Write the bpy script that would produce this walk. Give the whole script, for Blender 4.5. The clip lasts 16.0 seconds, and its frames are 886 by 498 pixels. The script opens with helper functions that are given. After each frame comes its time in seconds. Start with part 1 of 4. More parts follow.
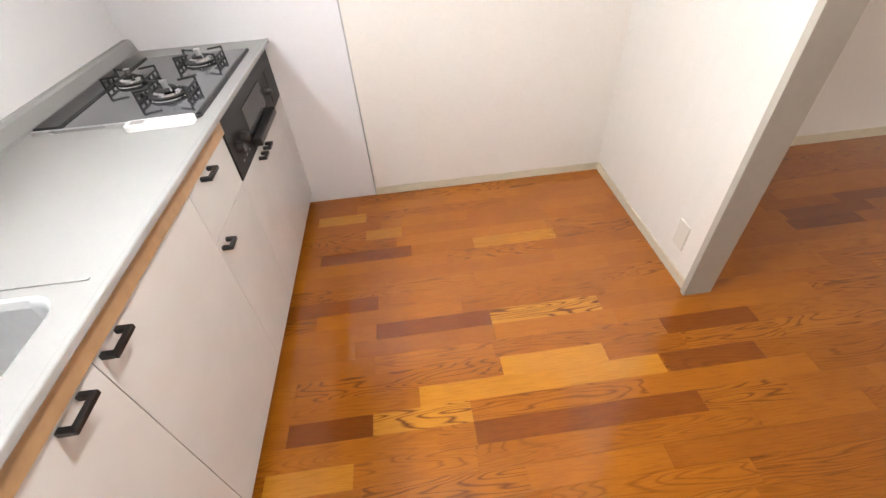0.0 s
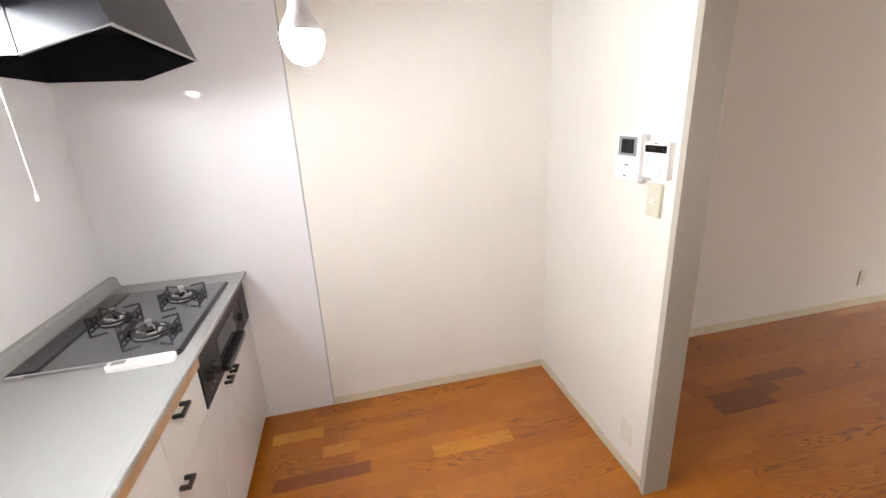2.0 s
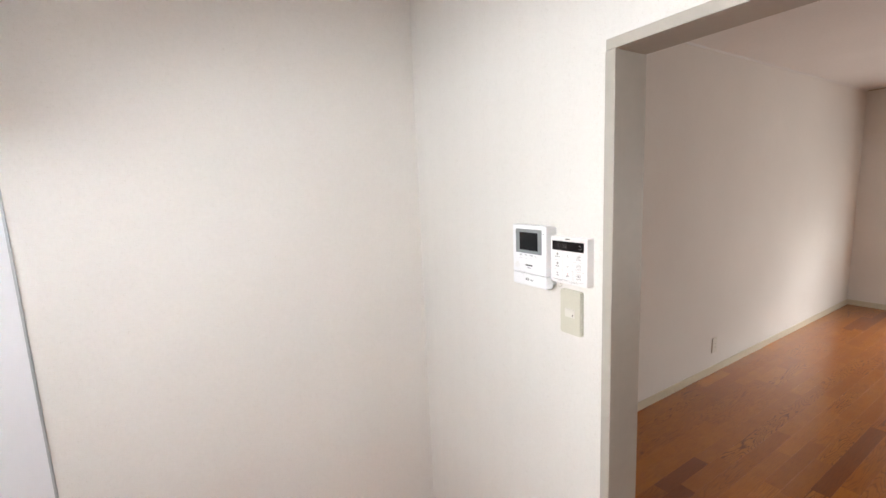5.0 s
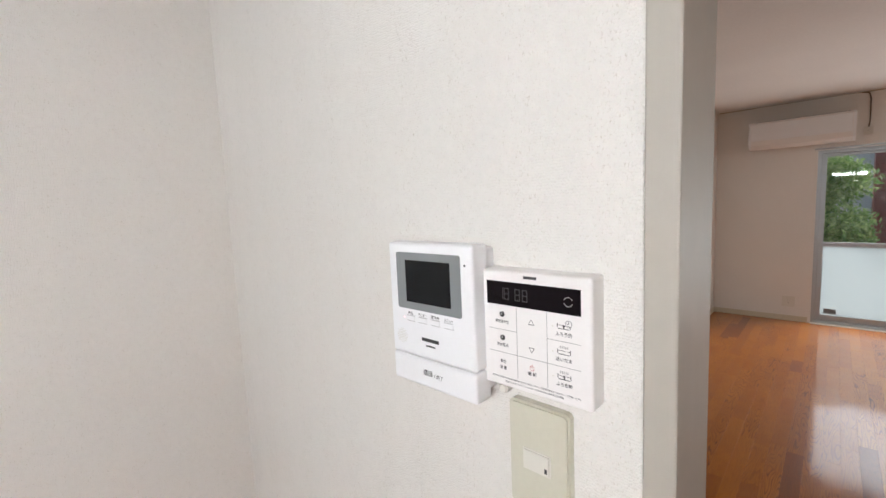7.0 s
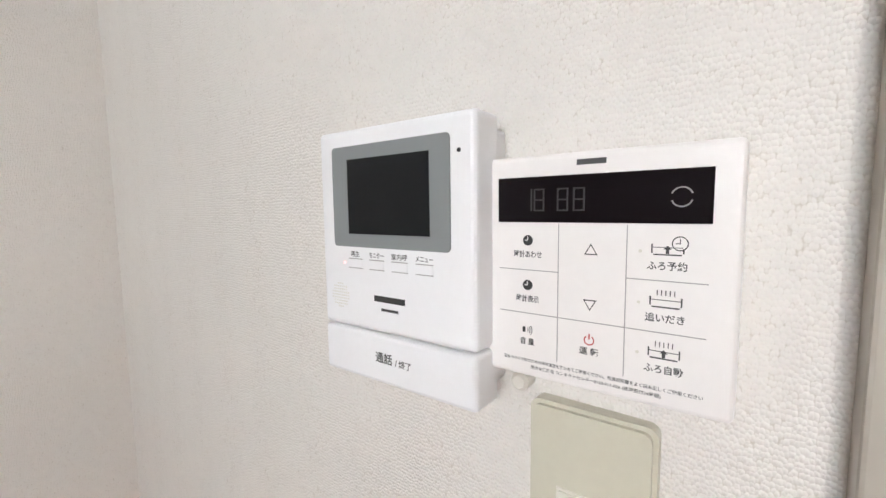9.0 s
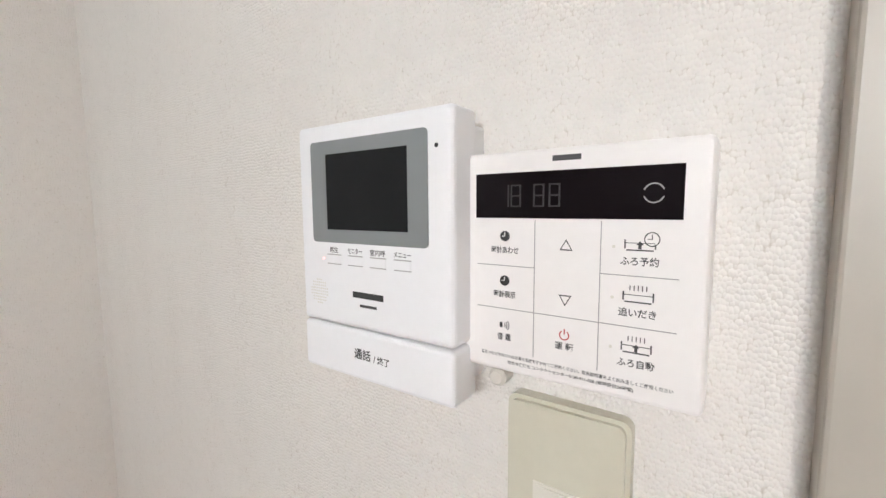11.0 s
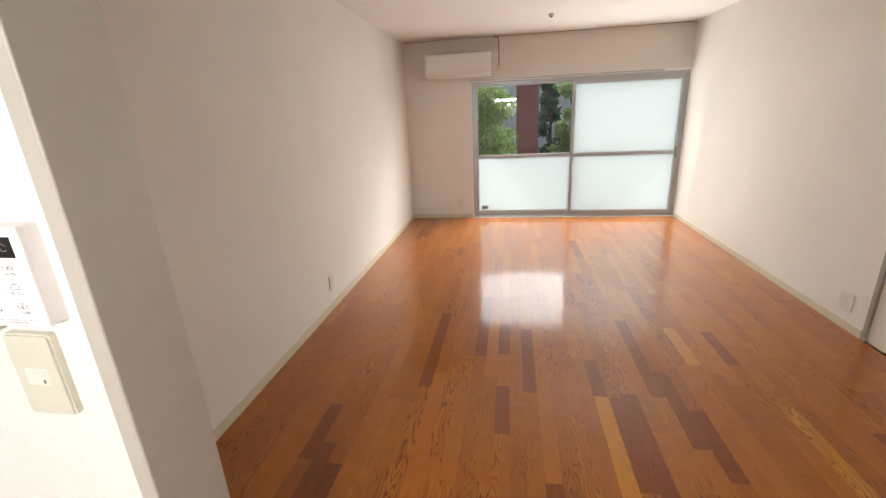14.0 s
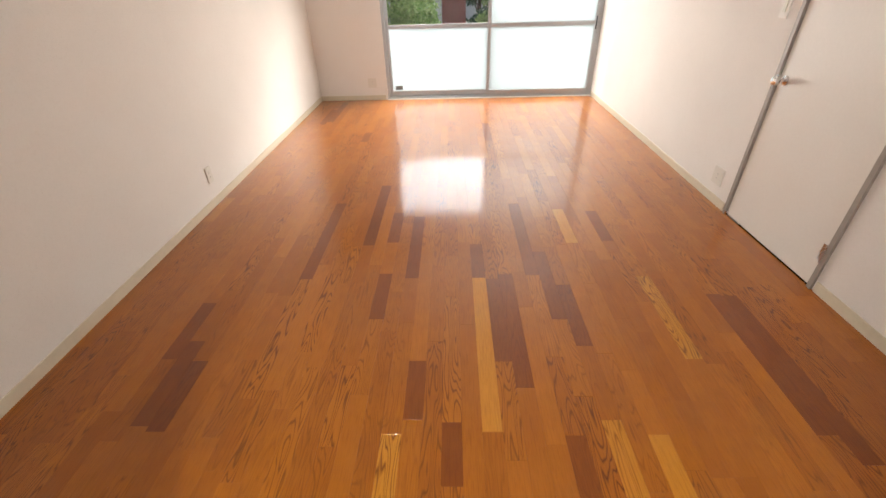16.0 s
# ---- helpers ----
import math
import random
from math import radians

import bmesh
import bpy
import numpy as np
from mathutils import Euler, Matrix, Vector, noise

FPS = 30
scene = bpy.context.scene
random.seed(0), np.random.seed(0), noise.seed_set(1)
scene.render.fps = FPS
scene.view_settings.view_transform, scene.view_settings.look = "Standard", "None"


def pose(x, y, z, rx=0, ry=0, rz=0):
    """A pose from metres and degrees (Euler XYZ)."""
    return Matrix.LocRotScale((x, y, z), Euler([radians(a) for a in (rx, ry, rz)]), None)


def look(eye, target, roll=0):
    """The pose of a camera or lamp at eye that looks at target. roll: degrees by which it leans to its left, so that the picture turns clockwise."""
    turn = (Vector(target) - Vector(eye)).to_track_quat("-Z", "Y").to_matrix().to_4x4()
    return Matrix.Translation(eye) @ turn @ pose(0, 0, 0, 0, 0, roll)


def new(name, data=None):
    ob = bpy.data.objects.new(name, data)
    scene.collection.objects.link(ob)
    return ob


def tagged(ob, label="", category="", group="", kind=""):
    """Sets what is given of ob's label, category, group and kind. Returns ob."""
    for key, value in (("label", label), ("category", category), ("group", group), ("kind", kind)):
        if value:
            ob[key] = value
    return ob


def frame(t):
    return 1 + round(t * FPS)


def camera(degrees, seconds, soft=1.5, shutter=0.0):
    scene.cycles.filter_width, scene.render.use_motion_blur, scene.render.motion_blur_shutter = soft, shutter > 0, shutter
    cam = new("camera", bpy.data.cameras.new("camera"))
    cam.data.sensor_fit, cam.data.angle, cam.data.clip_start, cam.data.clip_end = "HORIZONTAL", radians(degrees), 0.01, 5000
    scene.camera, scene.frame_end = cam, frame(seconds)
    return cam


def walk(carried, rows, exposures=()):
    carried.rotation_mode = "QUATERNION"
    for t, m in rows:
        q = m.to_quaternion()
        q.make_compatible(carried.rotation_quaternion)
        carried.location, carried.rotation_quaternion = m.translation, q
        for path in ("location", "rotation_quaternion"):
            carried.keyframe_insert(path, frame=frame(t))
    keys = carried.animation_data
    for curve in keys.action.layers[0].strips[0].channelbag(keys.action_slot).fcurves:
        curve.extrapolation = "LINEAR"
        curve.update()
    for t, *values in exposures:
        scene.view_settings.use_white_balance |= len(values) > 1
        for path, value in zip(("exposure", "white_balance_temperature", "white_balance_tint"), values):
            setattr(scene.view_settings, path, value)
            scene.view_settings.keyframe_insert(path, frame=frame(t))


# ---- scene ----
cam = camera(93.1, 16.0)
PATH = [
    (0, (0.263, 0.316, 1.345), (0.36, 1.795, 0.002), -4.6),
    (0.5, (0.232, 0.302, 1.376), (0.454, 1.859, 0.141), -4.5),
    (1, (0.232, 0.27, 1.424), (0.553, 1.938, 0.369), -4.1),
    (1.5, (0.229, 0.239, 1.49), (0.618, 2.015, 0.657), -3.5),
    (2, (0.235, 0.21, 1.534), (0.662, 2.068, 0.928), -2.8),
    (2.5, (0.242, 0.201, 1.565), (0.697, 2.098, 1.124), -2.3),
    (3, (0.26, 0.192, 1.573), (0.755, 2.1, 1.232), -2.1),
    (3.5, (0.269, 0.244, 1.566), (0.858, 2.13, 1.252), -2.0),
    (4, (0.269, 0.397, 1.556), (1.001, 2.233, 1.25), -2.0),
    (4.5, (0.314, 0.534, 1.55), (1.176, 2.312, 1.24), -2.1),
    (5, (0.453, 0.724, 1.551), (1.491, 2.41, 1.267), -2.4),
    (7.5, (1.001, 1.32, 1.439), (2.501, 2.625, 1.227), -2.0),
    (8, (1.04, 1.366, 1.399), (2.579, 2.624, 1.181), -1.4),
    (10.5, (1.081, 1.408, 1.383), (2.716, 2.547, 1.22), -0.3),
    (11, (1.076, 1.394, 1.385), (2.704, 2.539, 1.184), -0.4),
    (11.5, (1.057, 1.382, 1.405), (2.698, 2.496, 1.148), -0.6),
    (12, (1.041, 1.329, 1.439), (2.722, 2.362, 1.112), -1.1),
    (12.5, (1.027, 1.249, 1.486), (2.773, 2.132, 1.069), -1.9),
    (13, (0.989, 1.171, 1.506), (2.794, 1.883, 1.023), -2.5),
    (13.5, (0.951, 1.058, 1.509), (2.803, 1.576, 0.959), -2.8),
    (14, (0.921, 0.866, 1.511), (2.797, 1.185, 0.894), -2.8),
    (14.5, (0.9, 0.716, 1.508), (2.764, 0.9, 0.806), -2.6),
    (15, (0.944, 0.631, 1.488), (2.772, 0.737, 0.682), -2.2),
    (15.5, (1.012, 0.573, 1.46), (2.771, 0.638, 0.509), -1.9),
    (16, (1.063, 0.511, 1.432), (2.735, 0.567, 0.336), -1.7),
]
SKY, SKYLIGHT, PANE_LIGHT, BULB_POWER, TUBE_POWER = 0.15, 1000.0, 20.0, 820.0, 260.0
EXPOSURES = ((0, 0.62, 6550, 10), (1.0, 0.52, 6600, 10), (2.0, 0.37, 6550, 10), (5, 0.08, 6300, 10), (7.5, -0.25, 6250, 10), (10.5, -0.3, 6400, 10), (11.5, -0.32, 6400, 10),
             (12.5, -0.25, 6150, 10), (13.0, -0.1, 6200, 10), (13.5, 0.07, 6400, 10), (14.0, 0.4, 6650, 10), (14.5, 0.68, 6750, 10), (16, 0.84, 6600, 10))
walk(cam, [(t, look(eye, target, roll)) for t, eye, target, roll in PATH], EXPOSURES)

# ---- world and light ----
world = bpy.data.worlds.new("sky")
scene.world = world
world.use_nodes = True
wn = world.node_tree.nodes
sky = wn.new("ShaderNodeTexSky")
sky.sky_type, sky.sun_disc = "NISHITA", False
sky.sun_elevation, sky.sun_rotation = radians(30), radians(131)
sky.air_density, sky.dust_density, sky.ozone_density = 1.0, 4.0, 1.0
wn["Background"].inputs["Strength"].default_value = SKY
world.node_tree.links.new(sky.outputs[0], wn["Background"].inputs["Color"])

sun_data = bpy.data.lights.new("sun", "SUN")
sun_data.energy, sun_data.angle, sun_data.color = 1.4, radians(20), (1.0, 0.98, 0.96)
sun_ob = new("sun", sun_data)
sun_ob.matrix_world = look((10.0, -8.6, 7.6), (0, 0, 0))

# the open sky above the garden, as the window receives it
lamp_data = bpy.data.lights.new("window_skylight", "AREA")
lamp_data.shape, lamp_data.size, lamp_data.size_y, lamp_data.energy = "RECTANGLE", 16.0, 8.0, SKYLIGHT
lamp_data.color = (0.95, 0.98, 1.0)
new("window_skylight", lamp_data).matrix_world = look((14.0, -1.2, 7.0), (7.0, 0.02, 1.3))
# daylight in the window's opening, behind each figured pane
for y, z, wide, high in ((-0.66, 0.47, 1.28, 0.74), (0.70, 0.47, 1.26, 0.74), (-0.66, 1.34, 1.28, 0.86)):
    lamp_data = bpy.data.lights.new("pane_daylight", "AREA")
    lamp_data.shape, lamp_data.size, lamp_data.size_y, lamp_data.energy = "RECTANGLE", wide, high, PANE_LIGHT * wide * high
    lamp_data.color = (1.0, 0.97, 0.925)
    new("pane_daylight", lamp_data).matrix_world = look((7.16, y, z), (0.0, y, z))


# ---- materials ----
def material(name, rgb, rough=0.5, metal=0.0, grain=0.0, grain_scale=40.0, bump=0.0, bump_scale=200.0,
             stain=0.0, coat=0.0, specular=0.5, rough_var=0.0):
    """A Principled surface with colour variation at two scales and fine relief."""
    m = bpy.data.materials.new(name)
    m.use_nodes = True
    nt = m.node_tree
    b = nt.nodes["Principled BSDF"]
    b.inputs["Base Color"].default_value = (*rgb, 1)
    b.inputs["Roughness"].default_value = rough
    b.inputs["Metallic"].default_value = metal
    b.inputs["Coat Weight"].default_value = coat
    b.inputs["Coat Roughness"].default_value = 0.08
    b.inputs["Specular IOR Level"].default_value = specular
    co = nt.nodes.new("ShaderNodeTexCoord")
    if grain or stain:
        fine, broad = nt.nodes.new("ShaderNodeTexNoise"), nt.nodes.new("ShaderNodeTexNoise")
        fine.inputs["Scale"].default_value, fine.inputs["Detail"].default_value = grain_scale, 5
        broad.inputs["Scale"].default_value, broad.inputs["Detail"].default_value = 1.7, 4
        total = None
        for tex, amount in ((fine, grain), (broad, stain)):
            nt.links.new(co.outputs["Object"], tex.inputs["Vector"])
            r = nt.nodes.new("ShaderNodeMapRange")
            r.inputs["From Min"].default_value, r.inputs["From Max"].default_value = 0.3, 0.7
            r.inputs["To Min"].default_value, r.inputs["To Max"].default_value = 1 - amount, 1.0
            nt.links.new(tex.outputs["Fac"], r.inputs["Value"])
            if total is None:
                total = r.outputs[0]
            else:
                mul = nt.nodes.new("ShaderNodeMath")
                mul.operation = "MULTIPLY"
                nt.links.new(total, mul.inputs[0])
                nt.links.new(r.outputs[0], mul.inputs[1])
                total = mul.outputs[0]
        mix = nt.nodes.new("ShaderNodeMix")
        mix.data_type, mix.blend_type = "RGBA", "MULTIPLY"
        mix.inputs["Factor"].default_value = 1.0
        mix.inputs["A"].default_value = (*rgb, 1)
        nt.links.new(total, mix.inputs["B"])
        nt.links.new(mix.outputs["Result"], b.inputs["Base Color"])
    if rough_var:
        rn = nt.nodes.new("ShaderNodeTexNoise")
        rn.inputs["Scale"].default_value, rn.inputs["Detail"].default_value = 6, 6
        nt.links.new(co.outputs["Object"], rn.inputs["Vector"])
        rr = nt.nodes.new("ShaderNodeMapRange")
        rr.inputs["To Min"].default_value, rr.inputs["To Max"].default_value = rough - rough_var, rough + rough_var
        nt.links.new(rn.outputs["Fac"], rr.inputs["Value"])
        nt.links.new(rr.outputs[0], b.inputs["Roughness"])
    if bump:
        t = nt.nodes.new("ShaderNodeTexNoise")
        t.inputs["Scale"].default_value, t.inputs["Detail"].default_value = bump_scale, 4
        nt.links.new(co.outputs["Object"], t.inputs["Vector"])
        bp = nt.nodes.new("ShaderNodeBump")
        bp.inputs["Strength"].default_value, bp.inputs["Distance"].default_value = bump, 0.001
        nt.links.new(t.outputs["Fac"], bp.inputs["Height"])
        nt.links.new(bp.outputs[0], b.inputs["Normal"])
    return m


def wallpaper(name, rgb, relief):
    """Off-white vinyl wallpaper embossed with a coarse weave of short threads."""
    m = material(name, rgb, 0.75, stain=0.05, grain=0.03, grain_scale=90, specular=0.25)
    nt = m.node_tree
    b = nt.nodes["Principled BSDF"]
    co = nt.nodes.new("ShaderNodeTexCoord")
    N, L = nt.nodes.new, nt.links.new
    slub = N("ShaderNodeTexNoise")                     # threads wander a little
    slub.inputs["Scale"].default_value, slub.inputs["Detail"].default_value = 60, 2
    L(co.outputs["Object"], slub.inputs["Vector"])
    drift = N("ShaderNodeVectorMath")
    drift.operation = "MULTIPLY_ADD"
    drift.inputs[1].default_value = (0.002, 0.002, 0.003)
    L(slub.outputs["Color"], drift.inputs[0])
    L(co.outputs["Object"], drift.inputs[2])
    mp = N("ShaderNodeMapping")
    mp.inputs["Scale"].default_value = (540, 540, 350)
    L(drift.outputs[0], mp.inputs["Vector"])
    v = N("ShaderNodeTexVoronoi")                      # short upright knots of the weave
    v.inputs["Scale"].default_value, v.inputs["Randomness"].default_value = 1.0, 0.6
    L(mp.outputs[0], v.inputs["Vector"])
    high = N("ShaderNodeMapRange")
    high.inputs["From Min"].default_value, high.inputs["From Max"].default_value = 0.15, 0.75
    high.inputs["To Min"].default_value, high.inputs["To Max"].default_value = 1.0, 0.0
    L(v.outputs["Distance"], high.inputs["Value"])
    bp = nt.nodes.new("ShaderNodeBump")
    bp.inputs["Strength"].default_value, bp.inputs["Distance"].default_value = relief, 0.0010
    nt.links.new(high.outputs[0], bp.inputs["Height"])
    nt.links.new(bp.outputs[0], b.inputs["Normal"])
    # shade of the pits between the knots, multiplied into the paper's colour
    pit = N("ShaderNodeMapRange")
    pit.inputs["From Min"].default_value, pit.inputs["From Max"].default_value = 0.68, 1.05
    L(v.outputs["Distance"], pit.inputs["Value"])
    pit_shade = N("ShaderNodeMix")
    pit_shade.data_type, pit_shade.blend_type = "RGBA", "MULTIPLY"
    pit_shade.inputs["B"].default_value = (0.70, 0.66, 0.60, 1)
    L(pit.outputs[0], pit_shade.inputs["Factor"])
    L(b.inputs["Base Color"].links[0].from_socket, pit_shade.inputs["A"])
    L(pit_shade.outputs["Result"], b.inputs["Base Color"])
    return m


def plank_wood(name, dark, light, low, high, figure=0.5):
    """Lacquered oak strip: one tone per strip, long grain, cathedral figure and fine pores."""
    m = bpy.data.materials.new(name)
    m.use_nodes = True
    nt = m.node_tree
    N, L = nt.nodes.new, nt.links.new
    b = nt.nodes["Principled BSDF"]
    co, info, geo = N("ShaderNodeTexCoord"), N("ShaderNodeObjectInfo"), N("ShaderNodeNewGeometry")
    add = N("ShaderNodeMath"); add.operation = "ADD"
    L(info.outputs["Random"], add.inputs[0]); L(geo.outputs["Random Per Island"], add.inputs[1])
    fr = N("ShaderNodeMath"); fr.operation = "FRACT"; L(add.outputs[0], fr.inputs[0])
    off = N("ShaderNodeMath"); off.operation = "MULTIPLY"; off.inputs[1].default_value = 37.0; L(fr.outputs[0], off.inputs[0])
    shift = N("ShaderNodeCombineXYZ"); L(off.outputs[0], shift.inputs["X"]); L(off.outputs[0], shift.inputs["Z"])
    vec = N("ShaderNodeVectorMath"); vec.operation = "ADD"
    L(co.outputs["Object"], vec.inputs[0]); L(shift.outputs[0], vec.inputs[1])
    # figure: stretched noise banded into growth rings
    mp = N("ShaderNodeMapping"); mp.inputs["Scale"].default_value = (1.6, 15, 4); L(vec.outputs[0], mp.inputs["Vector"])
    n1 = N("ShaderNodeTexNoise"); n1.inputs["Scale"].default_value = 1.0; n1.inputs["Detail"].default_value = 1.5; L(mp.outputs[0], n1.inputs["Vector"])
    band = N("ShaderNodeMath"); band.operation = "MULTIPLY"; band.inputs[1].default_value = 19.0; L(n1.outputs["Fac"], band.inputs[0])
    ring = N("ShaderNodeMath"); ring.operation = "PINGPONG"; ring.inputs[1].default_value = 0.5; L(band.outputs[0], ring.inputs[0])
    rr = N("ShaderNodeMapRange"); rr.inputs["From Min"].default_value = 0.0; rr.inputs["From Max"].default_value = 0.22
    rr.inputs["To Min"].default_value = 1.0; rr.inputs["To Max"].default_value = 0.0; L(ring.outputs[0], rr.inputs["Value"])
    # pores: very long fine streaks
    mp2 = N("ShaderNodeMapping"); mp2.inputs["Scale"].default_value = (14, 420, 40); L(vec.outputs[0], mp2.inputs["Vector"])
    n2 = N("ShaderNodeTexNoise"); n2.inputs["Scale"].default_value = 1.0; n2.inputs["Detail"].default_value = 3; L(mp2.outputs[0], n2.inputs["Vector"])
    pore = N("ShaderNodeMapRange"); pore.inputs["From Min"].default_value = 0.46; pore.inputs["From Max"].default_value = 0.7; L(n2.outputs["Fac"], pore.inputs["Value"])
    # blotches of stain over the whole floor
    n3 = N("ShaderNodeTexNoise"); n3.inputs["Scale"].default_value = 9; n3.inputs["Detail"].default_value = 3; L(vec.outputs[0], n3.inputs["Vector"])
    fig = N("ShaderNodeMath"); fig.operation = "MULTIPLY"; L(rr.outputs[0], fig.inputs[0])
    figm = N("ShaderNodeMapRange"); figm.inputs["From Min"].default_value = 0.35; figm.inputs["From Max"].default_value = 1.0
    figm.inputs["To Min"].default_value = 0.05; figm.inputs["To Max"].default_value = figure
    odd = N("ShaderNodeMath"); odd.operation = "MULTIPLY"; odd.inputs[1].default_value = 7.31; L(fr.outputs[0], odd.inputs[0])
    odd2 = N("ShaderNodeMath"); odd2.operation = "FRACT"; L(odd.outputs[0], odd2.inputs[0])
    L(odd2.outputs[0], figm.inputs["Value"]); L(figm.outputs[0], fig.inputs[1])
    tone = N("ShaderNodeMapRange"); tone.inputs["To Min"].default_value = low; tone.inputs["To Max"].default_value = high; L(fr.outputs[0], tone.inputs["Value"])
    bl = N("ShaderNodeMath"); bl.operation = "MULTIPLY_ADD"; bl.inputs[1].default_value = 0.45; L(n3.outputs["Fac"], bl.inputs[0]); L(tone.outputs[0], bl.inputs[2])
    base = N("ShaderNodeMix"); base.data_type = "RGBA"; base.inputs["A"].default_value = (*dark, 1); base.inputs["B"].default_value = (*light, 1)
    L(bl.outputs[0], base.inputs["Factor"])
    d1 = N("ShaderNodeMix"); d1.data_type, d1.blend_type = "RGBA", "MULTIPLY"; d1.inputs["B"].default_value = (0.26, 0.16, 0.10, 1)
    L(base.outputs["Result"], d1.inputs["A"]); L(fig.outputs[0], d1.inputs["Factor"])
    pf = N("ShaderNodeMath"); pf.operation = "MULTIPLY"; pf.inputs[1].default_value = 0.42; L(pore.outputs[0], pf.inputs[0])
    d2 = N("ShaderNodeMix"); d2.data_type, d2.blend_type = "RGBA", "MULTIPLY"; d2.inputs["B"].default_value = (0.5, 0.38, 0.3, 1)
    L(d1.outputs["Result"], d2.inputs["A"]); L(pf.outputs[0], d2.inputs["Factor"])
    L(d2.outputs["Result"], b.inputs["Base Color"])
    n4 = N("ShaderNodeTexNoise"); n4.inputs["Scale"].default_value = 5; n4.inputs["Detail"].default_value = 5; L(co.outputs["Object"], n4.inputs["Vector"])
    ro = N("ShaderNodeMapRange"); ro.inputs["To Min"].default_value = 0.30; ro.inputs["To Max"].default_value = 0.42; L(n4.outputs["Fac"], ro.inputs["Value"])
    L(ro.outputs[0], b.inputs["Roughness"])
    b.inputs["Specular IOR Level"].default_value = 0.12
    b.inputs["Coat Weight"].default_value, b.inputs["Coat Roughness"].default_value, b.inputs["Coat IOR"].default_value = 1.0, 0.11, 1.5
    bp = N("ShaderNodeBump"); bp.inputs["Strength"].default_value = 0.12; bp.inputs["Distance"].default_value = 0.0006
    wav = N("ShaderNodeTexNoise"); wav.inputs["Scale"].default_value = 14; wav.inputs["Detail"].default_value = 2; L(co.outputs["Object"], wav.inputs["Vector"])
    hs = N("ShaderNodeMath"); hs.operation = "MULTIPLY_ADD"; hs.inputs[1].default_value = 0.8; L(wav.outputs["Fac"], hs.inputs[0]); L(pore.outputs[0], hs.inputs[2])
    L(hs.outputs[0], bp.inputs["Height"]); L(bp.outputs[0], b.inputs["Normal"])
    return m


def glow(name, rgb, strength):
    m = bpy.data.materials.new(name)
    m.use_nodes = True
    b = m.node_tree.nodes["Principled BSDF"]
    b.inputs["Base Color"].default_value = (0.9, 0.9, 0.9, 1)
    b.inputs["Emission Color"].default_value = (*rgb, 1)
    b.inputs["Emission Strength"].default_value = strength
    return m


def clear_glass(name):
    m = bpy.data.materials.new(name)
    m.use_nodes = True
    b = m.node_tree.nodes["Principled BSDF"]
    b.inputs["Base Color"].default_value = (0.97, 0.99, 0.98, 1)
    b.inputs["Roughness"].default_value = 0.0
    b.inputs["IOR"].default_value = 1.45
    b.inputs["Transmission Weight"].default_value = 1.0
    return m


def frosted_glass(name):
    """Figured glass: scatters the daylight, with a smooth inner face."""
    m = bpy.data.materials.new(name)
    m.use_nodes = True
    nt = m.node_tree
    out = nt.nodes["Material Output"]
    tr, gl = nt.nodes.new("ShaderNodeBsdfTranslucent"), nt.nodes["Principled BSDF"]
    tr.inputs["Color"].default_value = (0.26, 0.285, 0.29, 1)
    gl.inputs["Base Color"].default_value = (0.78, 0.84, 0.84, 1)
    gl.inputs["Roughness"].default_value = 0.22
    noise_tex = nt.nodes.new("ShaderNodeTexNoise")
    noise_tex.inputs["Scale"].default_value = 260
    bp = nt.nodes.new("ShaderNodeBump")
    bp.inputs["Strength"].default_value, bp.inputs["Distance"].default_value = 0.3, 0.0008
    nt.links.new(noise_tex.outputs["Fac"], bp.inputs["Height"])
    nt.links.new(bp.outputs[0], gl.inputs["Normal"])
    mix = nt.nodes.new("ShaderNodeMixShader")
    mix.inputs[0].default_value = 0.22
    nt.links.new(tr.outputs[0], mix.inputs[1])
    nt.links.new(gl.outputs[0], mix.inputs[2])
    nt.links.new(mix.outputs[0], out.inputs["Surface"])
    return m


def leaf_material(name, rgb, rgb2):
    m = bpy.data.materials.new(name)
    m.use_nodes = True
    nt = m.node_tree
    b = nt.nodes["Principled BSDF"]
    geo, mix = nt.nodes.new("ShaderNodeNewGeometry"), nt.nodes.new("ShaderNodeMix")
    mix.data_type = "RGBA"
    mix.inputs["A"].default_value, mix.inputs["B"].default_value = (*rgb, 1), (*rgb2, 1)
    nt.links.new(geo.outputs["Random Per Island"], mix.inputs["Factor"])
    nt.links.new(mix.outputs["Result"], b.inputs["Base Color"])
    b.inputs["Roughness"].default_value = 0.4
    # light shines through the blades
    through_leaf, both = nt.nodes.new("ShaderNodeBsdfTranslucent"), nt.nodes.new("ShaderNodeMixShader")
    both.inputs[0].default_value = 0.5
    nt.links.new(mix.outputs["Result"], through_leaf.inputs["Color"])
    nt.links.new(b.outputs[0], both.inputs[1])
    nt.links.new(through_leaf.outputs[0], both.inputs[2])
    nt.links.new(both.outputs[0], nt.nodes["Material Output"].inputs["Surface"])
    return m


